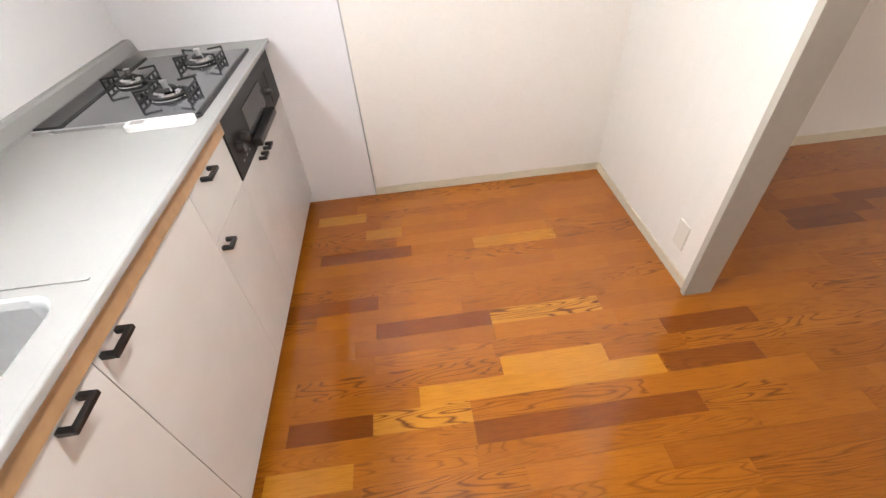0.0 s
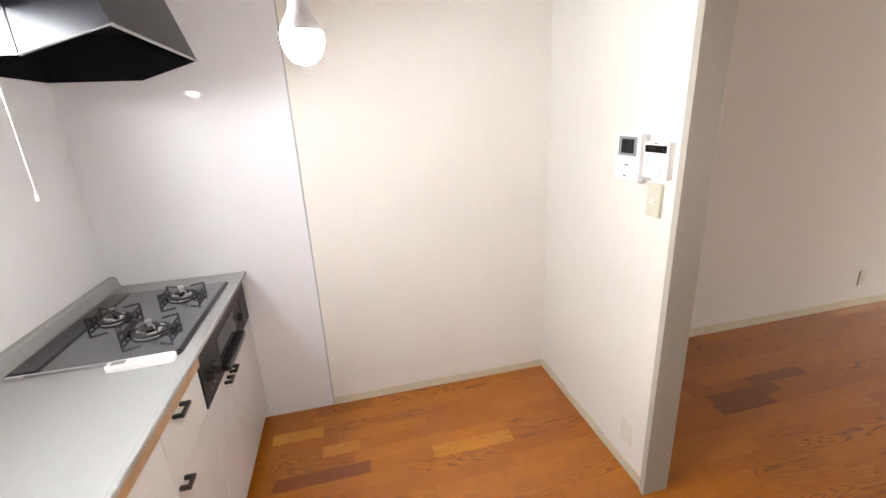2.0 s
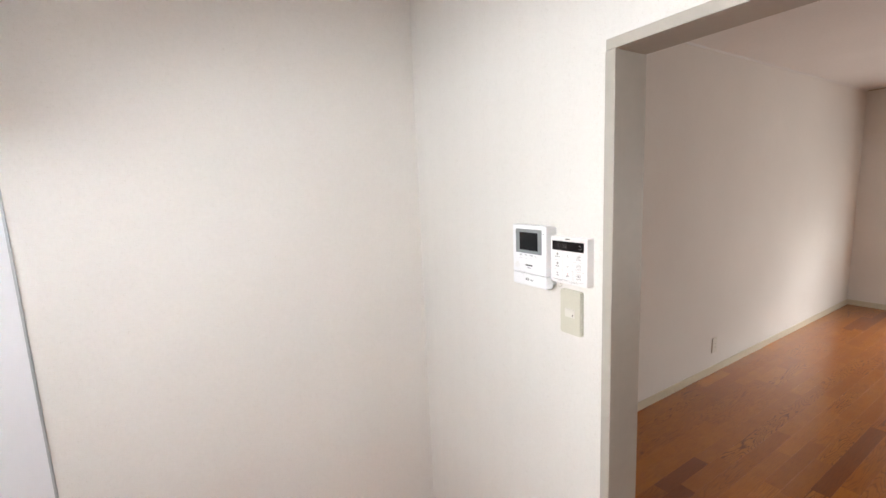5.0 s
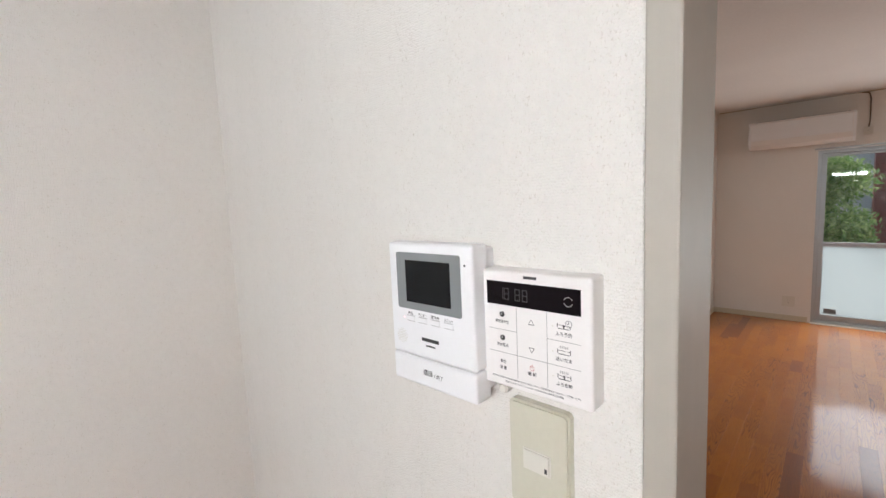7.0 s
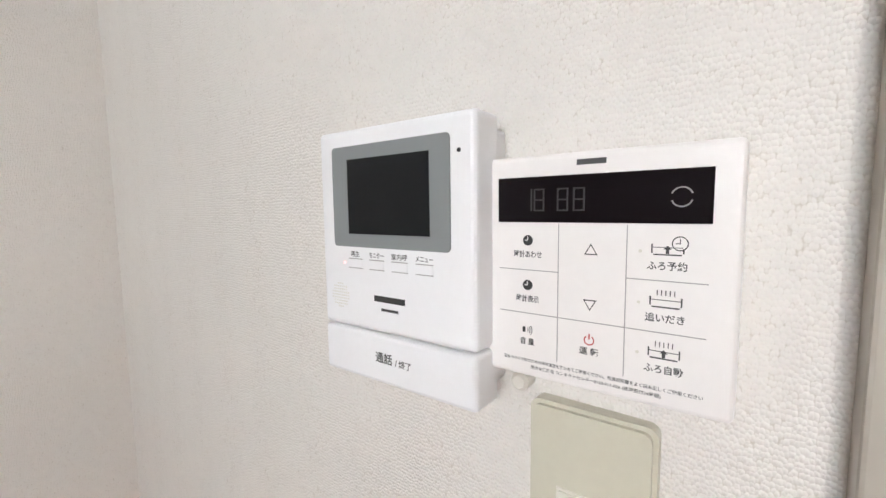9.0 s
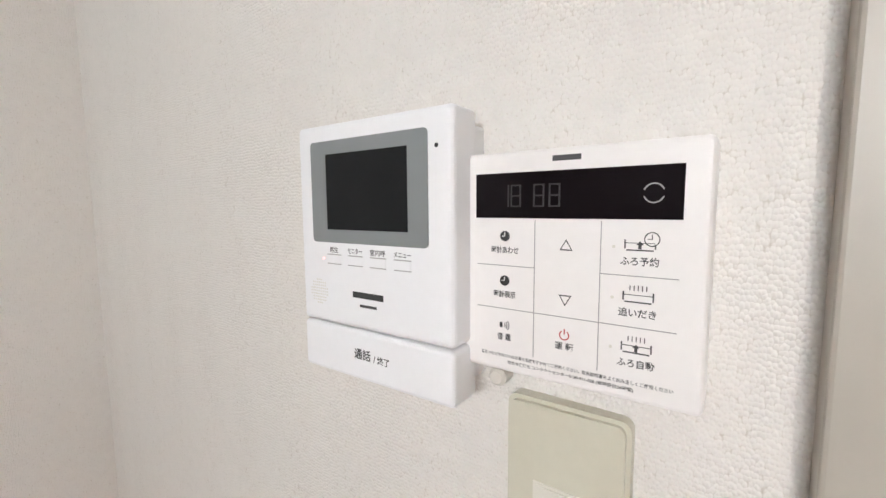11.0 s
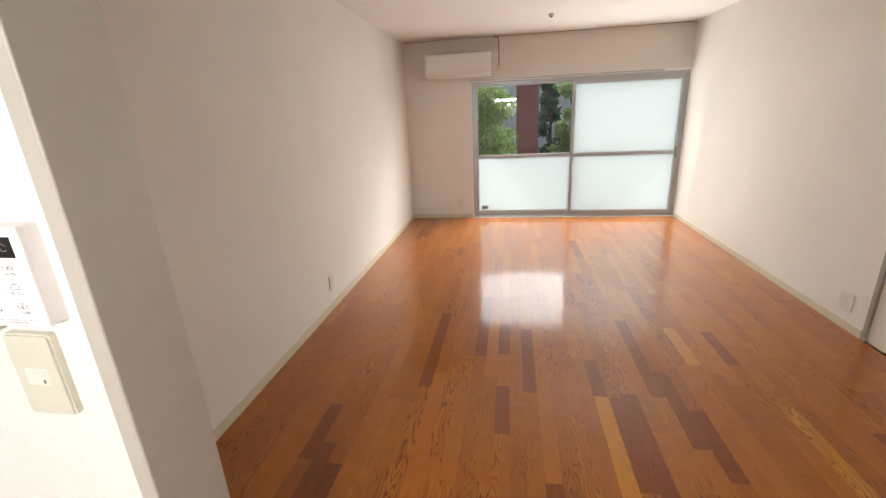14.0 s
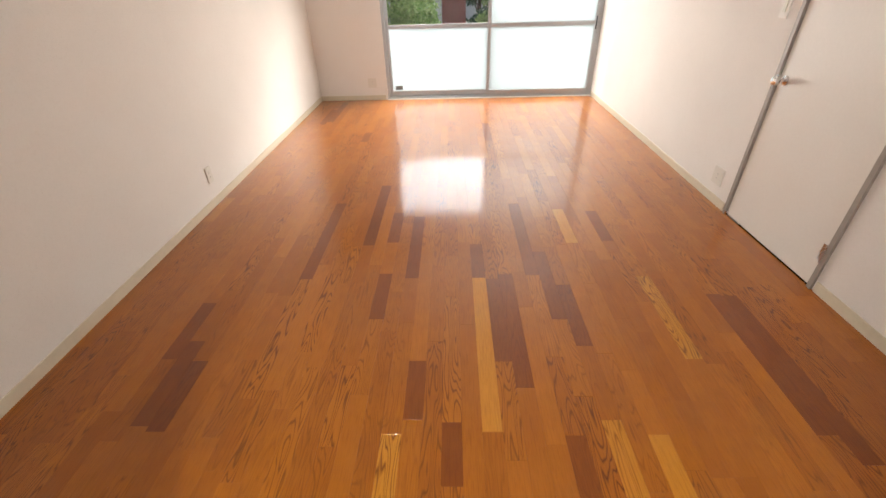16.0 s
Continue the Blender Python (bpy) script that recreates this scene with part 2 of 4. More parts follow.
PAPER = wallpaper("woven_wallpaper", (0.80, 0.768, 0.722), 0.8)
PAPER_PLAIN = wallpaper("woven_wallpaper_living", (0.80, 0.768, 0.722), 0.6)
CEILING = material("ceiling_paper", (0.83, 0.81, 0.79), 0.8, grain=0.04, grain_scale=60, bump=0.3, bump_scale=150, stain=0.04)
PANEL = material("kitchen_panel_white", (0.78, 0.78, 0.80), 0.055, stain=0.02, bump=0.02, bump_scale=8, coat=0.3)
TRIM = material("painted_trim_beige", (0.43, 0.395, 0.34), 0.42, grain=0.06, grain_scale=30, bump=0.08, bump_scale=120, stain=0.08, rough_var=0.08)
BASE = material("baseboard_cream", (0.66, 0.59, 0.45), 0.45, grain=0.06, stain=0.1, bump=0.08, bump_scale=60)
CROWN = material("crown_brown", (0.42, 0.33, 0.22), 0.5, grain=0.1)
SUBFLOOR = material("floor_joint_dark", (0.05, 0.025, 0.012), 0.8, grain=0.2)
WOOD = plank_wood("oak_strip", (0.268, 0.071, 0.003), (0.49, 0.165, 0.009), 0.05, 0.45, 0.9)
WOOD_LIGHT = plank_wood("oak_strip_pale", (0.40, 0.130, 0.007), (0.58, 0.245, 0.020), 0.25, 0.6, 1.2)
WOOD_DARK = plank_wood("oak_strip_dark", (0.170, 0.038, 0.002), (0.27, 0.070, 0.004), 0.1, 0.5, 0.3)
LAMINATE = material("marbled_laminate_white", (0.62, 0.615, 0.61), 0.24, grain=0.09, grain_scale=5, stain=0.06, coat=0.25)
CARCASS = material("cabinet_carcass", (0.6, 0.58, 0.55), 0.5, grain=0.04)
RAIL_BROWN = material("wood_grip_rail", (0.42, 0.26, 0.14), 0.35, grain=0.2, grain_scale=30, stain=0.15)
COUNTER = material("moulded_counter_white", (0.31, 0.31, 0.308), 0.2, grain=0.02, grain_scale=300, coat=0.1, rough_var=0.04)
BASIN = material("basin_white", (0.70, 0.72, 0.74), 0.22, grain=0.03)
BLACK = material("black_plastic", (0.012, 0.012, 0.013), 0.35, grain=0.2, bump=0.1, bump_scale=500)
TOE = material("toe_kick_black", (0.015, 0.012, 0.010), 0.6, grain=0.2)
HOOD = material("hood_black_enamel", (0.012, 0.012, 0.015), 0.24, grain=0.1, rough_var=0.015, specular=0.18)
HOOD_IN = material("hood_inside_black", (0.003, 0.003, 0.0035), 0.7, grain=0.2, specular=0.2)
STEEL = material("brushed_steel", (0.62, 0.62, 0.63), 0.28, 1.0, grain=0.1, grain_scale=120, rough_var=0.08)
CHROME = material("chrome", (0.75, 0.75, 0.76), 0.1, 1.0, grain=0.05)
ALU = material("anodised_aluminium", (0.46, 0.48, 0.49), 0.42, 0.55, grain=0.08, grain_scale=90, stain=0.1, bump=0.05)
GLASSTOP = material("cooktop_glass_grey", (0.06, 0.065, 0.075), 0.09, grain=0.15, grain_scale=700, coat=0.6, rough_var=0.03)
IRON = material("cast_iron_black", (0.012, 0.012, 0.013), 0.48, grain=0.3, bump=0.4, bump_scale=300)
GRILLGLASS = material("grill_window_grey", (0.04, 0.042, 0.045), 0.10, grain=0.1, specular=0.25)
PLASTIC = material("white_plastic", (0.82, 0.82, 0.83), 0.32, grain=0.015, grain_scale=200, bump=0.03, bump_scale=900)
PLASTIC_WARM = material("warm_white_plastic", (0.82, 0.79, 0.77), 0.30, grain=0.02, grain_scale=200, bump=0.03, bump_scale=900)
PLATE = material("aged_ivory_plastic", (0.60, 0.575, 0.47), 0.34, grain=0.03, grain_scale=150, bump=0.04, bump_scale=700, stain=0.05)
PLATE_PALE = material("pale_plate_plastic", (0.70, 0.67, 0.60), 0.4, grain=0.03, stain=0.04)
GREY = material("screen_bezel_grey", (0.205, 0.22, 0.225), 0.35, grain=0.03)
SCREEN = material("screen_black", (0.010, 0.011, 0.012), 0.12, grain=0.1, specular=0.15)
DISPLAY = material("display_black", (0.006, 0.004, 0.005), 0.10, grain=0.1, specular=0.15)
SEGMENT = material("display_segment", (0.035, 0.032, 0.032), 0.3)
INK = material("print_black", (0.03, 0.03, 0.03), 0.6)
INK_GREY = material("print_grey", (0.05, 0.05, 0.05), 0.6)
INK_PALE = material("print_pale", (0.34, 0.33, 0.32), 0.6)
INK_RED = material("print_red", (0.45, 0.02, 0.02), 0.5)
LED = glow("led_red", (1.0, 0.08, 0.1), 2.5)
DOORPAINT = material("door_paint_offwhite", (0.74, 0.70, 0.64), 0.42, grain=0.03, grain_scale=60, stain=0.05, bump=0.06, bump_scale=150)
DOORFRAME = material("door_frame_taupe", (0.33, 0.29, 0.25), 0.42, grain=0.08, stain=0.08)
CORD = material("white_cord", (0.75, 0.73, 0.68), 0.5, grain=0.1)
CABLE = material("brown_cable", (0.16, 0.11, 0.07), 0.5, grain=0.15)
BULB = glow("bulb_glow", (1.0, 0.95, 0.905), BULB_POWER)
GRILLFRONT = material("grill_front_charcoal", (0.013, 0.012, 0.013), 0.38, grain=0.2, specular=0.18)
TUBE = glow("tube_glow", (0.93, 0.97, 1.0), TUBE_POWER)
GLASS = clear_glass("window_glass")
FROST = frosted_glass("figured_glass")
CONCRETE = material("concrete", (0.34, 0.33, 0.31), 0.85, grain=0.25, grain_scale=25, bump=0.4, bump_scale=60, stain=0.2)
SOIL = material("soil_and_moss", (0.10, 0.10, 0.06), 0.95, grain=0.5, grain_scale=12, bump=0.6, bump_scale=30, stain=0.4)
RED = material("red_brick_wall", (0.42, 0.15, 0.125), 0.8, grain=0.3, grain_scale=14, bump=0.4, bump_scale=50, stain=0.25)
FARWALL = material("far_render_grey", (0.58, 0.60, 0.60), 0.85, grain=0.1, grain_scale=8, stain=0.2)
BARK = material("bark", (0.09, 0.065, 0.045), 0.9, grain=0.4, grain_scale=30, bump=0.7, bump_scale=60)
LEAF_A = leaf_material("leaf_yellow_green", (0.13, 0.24, 0.07), (0.40, 0.50, 0.22))
LEAF_B = leaf_material("leaf_deep_green", (0.03, 0.075, 0.05), (0.07, 0.14, 0.08))


# ---- building tools ----
def box(bm, x0, y0, z0, x1, y1, z1, bevel=0.0, segments=2):
    """Adds a box between two corners, its edges rounded by bevel."""
    r = bmesh.ops.create_cube(bm, size=1)
    vs = r["verts"]
    for v in vs:
        v.co = Vector(((x0 + x1) / 2 + v.co.x * (x1 - x0), (y0 + y1) / 2 + v.co.y * (y1 - y0), (z0 + z1) / 2 + v.co.z * (z1 - z0)))
    if bevel:
        es = list({e for v in vs for e in v.link_edges})
        bmesh.ops.bevel(bm, geom=es, offset=bevel, segments=segments, affect="EDGES", profile=0.5)
    return bm


def boxed(*args, **kw):
    return box(bmesh.new(), *args, **kw)


def rod(bm, p, q, r, r2=None, n=16):
    """Adds a round bar from p to q."""
    p, q = Vector(p), Vector(q)
    m = Matrix.Translation((p + q) / 2) @ (q - p).to_track_quat("Z", "Y").to_matrix().to_4x4()
    bmesh.ops.create_cone(bm, cap_ends=True, segments=n, radius1=r, radius2=r if r2 is None else r2, depth=(q - p).length, matrix=m)
    return bm


def lathe(bm, profile, centre, n=32, axis="z"):
    """Turns a profile of (radius, height) round an axis through centre."""
    rings = []
    c = Vector(centre)
    for r, h in profile:
        ring = []
        for i in range(n):
            a = 2 * math.pi * i / n
            u, v = r * math.cos(a), r * math.sin(a)
            d = {"z": (u, v, h), "x": (h, u, v), "y": (u, h, v)}[axis]
            ring.append(bm.verts.new(c + Vector(d)))
        rings.append(ring)
    for a, b in zip(rings, rings[1:]):
        for i in range(n):
            bm.faces.new((a[i], a[(i + 1) % n], b[(i + 1) % n], b[i]))
    bm.faces.new(rings[0][::-1])
    bm.faces.new(rings[-1])
    bmesh.ops.recalc_face_normals(bm, faces=bm.faces)
    return bm


def prism(bm, points, lo, hi, axis):
    """Extrudes a closed outline along an axis: x: (y, z), y: (x, z), z: (x, y)."""
    def at(p, h):
        return {"x": (h, p[0], p[1]), "y": (p[0], h, p[1]), "z": (p[0], p[1], h)}[axis]
    a, b = [bm.verts.new(at(p, lo)) for p in points], [bm.verts.new(at(p, hi)) for p in points]
    n = len(points)
    for i in range(n):
        bm.faces.new((a[i], a[(i + 1) % n], b[(i + 1) % n], b[i]))
    bm.faces.new(a[::-1])
    bm.faces.new(b)
    bmesh.ops.recalc_face_normals(bm, faces=bm.faces)
    return bm


def rounded(x0, y0, x1, y1, r, n=6):
    """The outline of a rectangle with round corners."""
    pts = []
    for cx, cy, a0 in ((x1 - r, y1 - r, 0), (x0 + r, y1 - r, 90), (x0 + r, y0 + r, 180), (x1 - r, y0 + r, 270)):
        for i in range(n + 1):
            a = radians(a0 + 90 * i / n)
            pts.append((cx + r * math.cos(a), cy + r * math.sin(a)))
    return pts


def pipe(bm, pts, r, n=8):
    """A bent round bar through points, with balls at the bends."""
    for p, q in zip(pts, pts[1:]):
        rod(bm, p, q, r, n=n)
    for p in pts[1:-1]:
        bmesh.ops.create_icosphere(bm, subdivisions=1, radius=r * 1.02, matrix=Matrix.Translation(p))
    return bm


BASES = {}


def place(ob, at=(0, 0, 0), parent=None):
    BASES[ob.name] = Vector(at)
    ob.location = Vector(at) - (BASES[parent.name] if parent else Vector())
    if parent:
        ob.parent = parent
    return ob


def thing(name, at, label, category, group="", kind=""):
    ob = place(new(name), at)
    ob.empty_display_size = 0.05
    return tagged(ob, label, category, group, kind)


def mesh_of(name, bm, mat, smooth=True):
    me = bpy.data.meshes.new(name)
    bm.to_mesh(me)
    bm.free()
    me.materials.append(mat)
    if smooth:
        faces = me.polygons
        areas = sorted(f.area for f in faces)
        limit = 8 * areas[len(areas) // 2] if areas else 0.0
        me.set_sharp_from_angle(angle=radians(35))
        faces.foreach_set("use_smooth", [f.area < limit for f in faces])
    return me


def part(name, bm, mat, parent, label=""):
    """One mesh under a thing or part; bm holds world coordinates."""
    at = BASES[parent.name]
    bmesh.ops.translate(bm, verts=bm.verts, vec=-at)
    ob = place(new(name, mesh_of(name, bm, mat)), at, parent)
    return tagged(ob, label)


def single(name, bm, mat, label="", category="", kind="", at=(0, 0, 0)):
    """A thing or piece of the setting that is one mesh."""
    bmesh.ops.translate(bm, verts=bm.verts, vec=-Vector(at))
    return tagged(place(new(name, mesh_of(name, bm, mat)), at), label, category, "", kind)


def text_mesh(body, size):
    """Letters as a flat mesh, centred, in the built-in font."""
    curve = bpy.data.curves.new("letters", "FONT")
    curve.body, curve.size, curve.align_x, curve.align_y = body, size, "CENTER", "CENTER"
    curve.resolution_u, curve.offset = 3, size * 0.018
    ob = bpy.data.objects.new("letters", curve)
    scene.collection.objects.link(ob)
    dg = bpy.context.evaluated_depsgraph_get()
    me = bpy.data.meshes.new_from_object(ob.evaluated_get(dg))
    bpy.data.objects.remove(ob)
    return me


def lettering(body, y, z, size, mat, parent, face_x, width=None):
    """Printed words on a face that looks towards -x."""
    me = text_mesh(body, size)
    me.materials.clear()
    me.materials.append(mat)
    m = Matrix(((0, 0, -1, face_x - 0.0003), (-1, 0, 0, y), (0, 1, 0, z), (0, 0, 0, 1)))
    if width:
        us = [v.co.x for v in me.vertices]
        k = width / (max(us) - min(us))
        m = m @ Matrix.Diagonal((k, 1, 1, 1))
    at = BASES[parent.name]
    me.transform(Matrix.Translation(-at) @ m)
    return place(new("lettering", me), at, parent)


# ---- structure ----
XK, XP, XW = -0.855, 1.31, 7.03            # kitchen end wall, partition, window wall
YN, YS = 2.325, -1.36                     # long walls
HK, HL = 2.385, 2.43                      # ceilings
XM = 1.39                                 # living face of the partition

single("wall_north", boxed(XK - 0.15, YN, -0.1, XW + 0.15, YN + 0.15, 2.75), PAPER_PLAIN, "off-white woven wallpaper wall along kitchen and living room", "wall", "structure")
single("wall_kitchen_end", boxed(XK - 0.15, YS - 0.15, -0.1, XK, YN, 2.75), PANEL, "glossy white kitchen wall behind the counter", "wall", "structure")
# south wall with the doorway
bm = bmesh.new()
box(bm, XK, YS - 0.12, -0.1, 2.845, YS, 2.75)
box(bm, 3.655, YS - 0.12, -0.1, XW + 0.15, YS, 2.75)
box(bm, 2.845, YS - 0.12, 1.86, 3.655, YS, 2.75)
single("wall_south", bm, PAPER_PLAIN, "off-white wallpapered wall with a white door", "wall", "structure")
single("wall_behind_door", boxed(2.6, YS - 0.32, -0.1, 3.9, YS - 0.2, 2.4), PAPER_PLAIN, "plain wall behind the closed door", "wall", "structure")
# window wall
bm = bmesh.new()
box(bm, XW, 1.405, -0.1, XW + 0.15, YN, 2.75)
box(bm, XW, YS, 1.885, XW + 0.15, 1.405, 2.75)
single("wall_window", bm, PAPER_PLAIN, "off-white wallpapered wall above and beside the window", "wall", "structure")
# partition, a little out of square
bm = prism(bmesh.new(), [(1.309, 1.359), (XM, 1.359), (XM, YN), (1.329, YN)], 0, HL, "z")
single("wall_partition", bm, PAPER, "off-white woven wallpaper partition beside the opening", "wall", "structure")
single("wall_over_opening", boxed(XP, -0.475, 1.860, XM, 1.359, HL), PAPER, "wallpapered wall over the opening", "wall", "structure")
single("wall_partition_south", boxed(XP, YS, 0, XM, -0.475, HL), PAPER, "wallpapered partition on the far side of the opening", "wall", "structure")
single("ceiling_kitchen", boxed(XK, YS, HK, XP, YN, 2.75), CEILING, "off-white papered kitchen ceiling", "ceiling", "structure")
single("ceiling_living", boxed(XM, YS, HL, XW, YN, 2.75), CEILING, "off-white papered living room ceiling", "ceiling", "structure")
single("floor_base", boxed(XK, YS, -0.1, XW + 0.02, YN, -0.012), SUBFLOOR, "dark joints under the wooden floor", "floor", "structure")

# opening casing
casing = thing("trim_opening", (1.365, 1.37, 0), "beige painted wooden casing round the wide opening", "trim", kind="structure")
part("jamb", boxed(1.290, 1.336, 0, 1.405, 1.3625, 1.838, bevel=0.002), TRIM, casing)
part("jamb", boxed(1.295, -0.475, 0, 1.405, -0.448, 1.838, bevel=0.002), TRIM, casing)
part("head", boxed(1.290, -0.475, 1.838, 1.405, 1.361, 1.862, bevel=0.002), TRIM, casing)

# baseboards
def baseboard(x0, y0, x1, y1, h=0.05):
    single("baseboard", boxed(x0, y0, 0, x1, y1, h, bevel=0.002), BASE, "cream painted baseboard along the wall", "baseboard", "structure")
baseboard(0.047, YN - 0.008, 1.320, YN, 0.045)
bm = prism(bmesh.new(), [(1.301, 1.362), (1.3095, 1.362), (1.3285, YN - 0.008), (1.3205, YN - 0.008)], 0, 0.045, "z")
single("baseboard", bm, BASE, "cream painted baseboard below the partition", "baseboard", "structure")
baseboard(XM + 0.008, YN - 0.008, XW - 0.008, YN, 0.06)
baseboard(XM, 1.362, XM + 0.008, YN, 0.06)
baseboard(XW - 0.008, 1.43, XW, YN, 0.06)
baseboard(3.69, YS, XW - 0.01, YS + 0.008, 0.06)
baseboard(XM, YS, 2.81, YS + 0.008, 0.06)
# crown mouldings
def crown(x0, y0, x1, y1, z, m=CROWN, t=0.012):
    single("trim_ceiling", boxed(x0, y0, z - t, x1, y1, z, bevel=0.002), m, "thin brown moulding under the ceiling", "trim", "structure")
crown(-0.48, YN - 0.012, 1.327, YN, HK)
crown(1.316, YS, 1.329, YN - 0.012, HK)
box_corner = single("trim_corner", boxed(1.285, YN - 0.05, HK - 0.02, 1.316, YN - 0.012, HK, bevel=0.003), CROWN, "brown moulding joint in the ceiling corner", "trim", "structure")
crown(XM, YN - 0.010, XW, YN, HL, CEILING, 0.010)
crown(XW - 0.010, YS, XW, YN - 0.01, HL, CROWN, 0.008)

# glossy panel at the stove's end wall, with its edge strip
single("wall_panel_stove", boxed(XK, YN - 0.004, 0.0, 0.040, YN, HK), PANEL, "glossy white panel on the wall beside the cooktop", "wall panel", "structure")
single("trim_panel_edge", boxed(0.040, YN - 0.007, 0.0, 0.0465, YN, HK - 0.012, bevel=0.001), ALU, "thin grey edge strip of the kitchen panel", "trim", "structure")

# ---- window ----
win = thing("window_1", (7.09, 0.02, 0), "grey aluminium sliding window with three frosted panes and one clear", "window", kind="structure")
X0, X1 = 7.045, 7.145
part("window_frame", box(box(box(box(bmesh.new(), X0, 1.372, 0.0, X1, 1.405, 1.885), X0, YS, 0.0, X1, -1.325, 1.885), X0, -1.325, 1.85, X1, 1.372, 1.885), X0, -1.325, -0.012, X1, 1.372, 0.028), ALU, win)
part("window_sill", boxed(6.995, -1.352, -0.002, 7.045, 1.405, 0.007, bevel=0.002), PLATE_PALE, win, "pale threshold strip below the window")

def sash(y0, y1, x, upper, wide_top):
    """One sliding leaf: stiles, rails and two panes."""
    s = part("sash", box(box(bmesh.new(), x, y0, 0.03, x + 0.035, y0 + 0.042, 1.848, bevel=0.002), x, y1 - 0.042, 0.03, x + 0.035, y1, 1.848, bevel=0.002), ALU, win)
    part("top_rail", boxed(x, y0 + 0.042, 1.848 - wide_top, x + 0.035, y1 - 0.042, 1.848, bevel=0.002), ALU, s)
    part("middle_rail", boxed(x - 0.004, y0 + 0.042, 0.853, x + 0.035, y1 - 0.042, 0.900, bevel=0.003), ALU, s)
    part("bottom_rail", boxed(x, y0 + 0.042, 0.030, x + 0.035, y1 - 0.042, 0.092, bevel=0.002), ALU, s)
    for z0, z1, m, label in ((0.092, 0.853, FROST, "frosted pane"), (0.900, 1.848 - wide_top, upper, "clear pane" if upper is GLASS else "frosted pane")):
        p = part("pane", boxed(x + 0.015, y0 + 0.042, z0, x + 0.019, y1 - 0.042, z1), m, s, label)
        p.visible_shadow = False
    return s
sash(0.015, 1.372, 7.100, GLASS, 0.030)
right = sash(-1.325, 0.060, 7.055, FROST, 0.055)
part("latch", box(boxed(7.040, 0.022, 0.90, 7.055, 0.046, 0.965, bevel=0.003), 7.030, 0.028, 0.925, 7.042, 0.040, 0.952, bevel=0.003), STEEL, right)
part("pull", boxed(7.050, -1.305, 0.80, 7.056, -1.292, 0.95, bevel=0.002), BLACK, right)
tag = single("vent_sticker", boxed(7.1135, 1.20, 0.105, 7.1148, 1.30, 0.160), GREY, "small dark sticker on the frosted pane", "sticker")

rail = thing("curtain_rail", (7.0, 0.02, 1.90), "pale metal curtain rail above the window", "curtain rail")
part("track", boxed(6.975, -1.345, 1.890, 6.995, 1.43, 1.906, bevel=0.003), ALU, rail)
for y in (-1.2, -0.4, 0.45, 1.3):
    part("bracket", boxed(6.985, y - 0.012, 1.898, XW, y + 0.012, 1.914, bevel=0.002), STEEL, rail)
part("end_cover", boxed(6.972, -1.345, 1.886, 7.0, -1.03, 1.912, bevel=0.004), PLASTIC, rail, "white plastic end cover")

# ---- door ----
door = thing("door_1", (3.25, YS, 0), "off-white flush door in a thin taupe frame, closed", "door", kind="structure")
part("door_frame", box(box(box(bmesh.new(), 3.645, YS - 0.1, 0, 3.672, YS + 0.014, 1.872), 2.823, YS - 0.1, 0, 2.850, YS + 0.014, 1.872), 2.850, YS - 0.1, 1.846, 3.645, YS + 0.014, 1.872), DOORFRAME, door)
leaf = part("door_leaf", boxed(2.854, YS - 0.036, 0.008, 3.641, YS - 0.001, 1.842, bevel=0.002), DOORPAINT, door)
knob = part("door_handle", lathe(bmesh.new(), [(0.026, 0.0), (0.026, 0.006), (0.010, 0.012), (0.010, 0.034), (0.021, 0.042), (0.027, 0.055), (0.024, 0.068), (0.010, 0.072)], (3.590, YS - 0.001, 0.882), 24, "y"), CHROME, leaf, "chrome round knob")
part("strike", boxed(3.632, YS - 0.004, 0.86, 3.650, YS + 0.016, 0.905, bevel=0.001), CHROME, door)
part("stopper", boxed(3.628, YS - 0.002, 0.004, 3.648, YS + 0.018, 0.035, bevel=0.003), CHROME, door)
for z in (0.20, 1.63):
    h = part("hinge", rod(bmesh.new(), (2.852, YS + 0.012, z - 0.045), (2.852, YS + 0.012, z + 0.045), 0.007), STEEL, door)
    part("hinge_plate", boxed(2.852, YS + 0.0005, z - 0.045, 2.885, YS + 0.003, z + 0.045), STEEL, h)

# ---- living room fixtures ----
def outlet_plate(at, face, w=0.070, h=0.120, sockets=2, mat=PLATE_PALE, name="wall_outlet", label="pale plastic power outlet plate on the wall"):
    """A plate on a wall; face is the outward direction (+x, -x, +y or -y)."""
    o = thing(name, at, label, "outlet")
    d = 0.008
    def slab(u0, u1, z0, z1, d0, d1, bevel):
        x, y, z = at
        s = 1 if face[0] == "+" else -1
        if face[1] == "x":
            return boxed(min(x + s * d0, x + s * d1), y + u0, z + z0, max(x + s * d0, x + s * d1), y + u1, z + z1, bevel=bevel)
        return boxed(x + u0, min(y + s * d0, y + s * d1), z + z0, x + u1, max(y + s * d0, y + s * d1), z + z1, bevel=bevel)
    part("plate", slab(-w / 2, w / 2, -h / 2, h / 2, -0.002, d, 0.003), mat, o)
    for k in range(sockets):
        z = (k - (sockets - 1) / 2) * 0.030
        s = part("socket", slab(-0.011, 0.011, z - 0.0125, z + 0.0125, d - 0.001, d + 0.0015, 0.0008), mat, o)
        for u in (-0.004, 0.004):
            part("slot", slab(u - 0.0008, u + 0.0008, z - 0.004, z + 0.004, d, d + 0.0019, 0.0), BLACK, s)
    return o

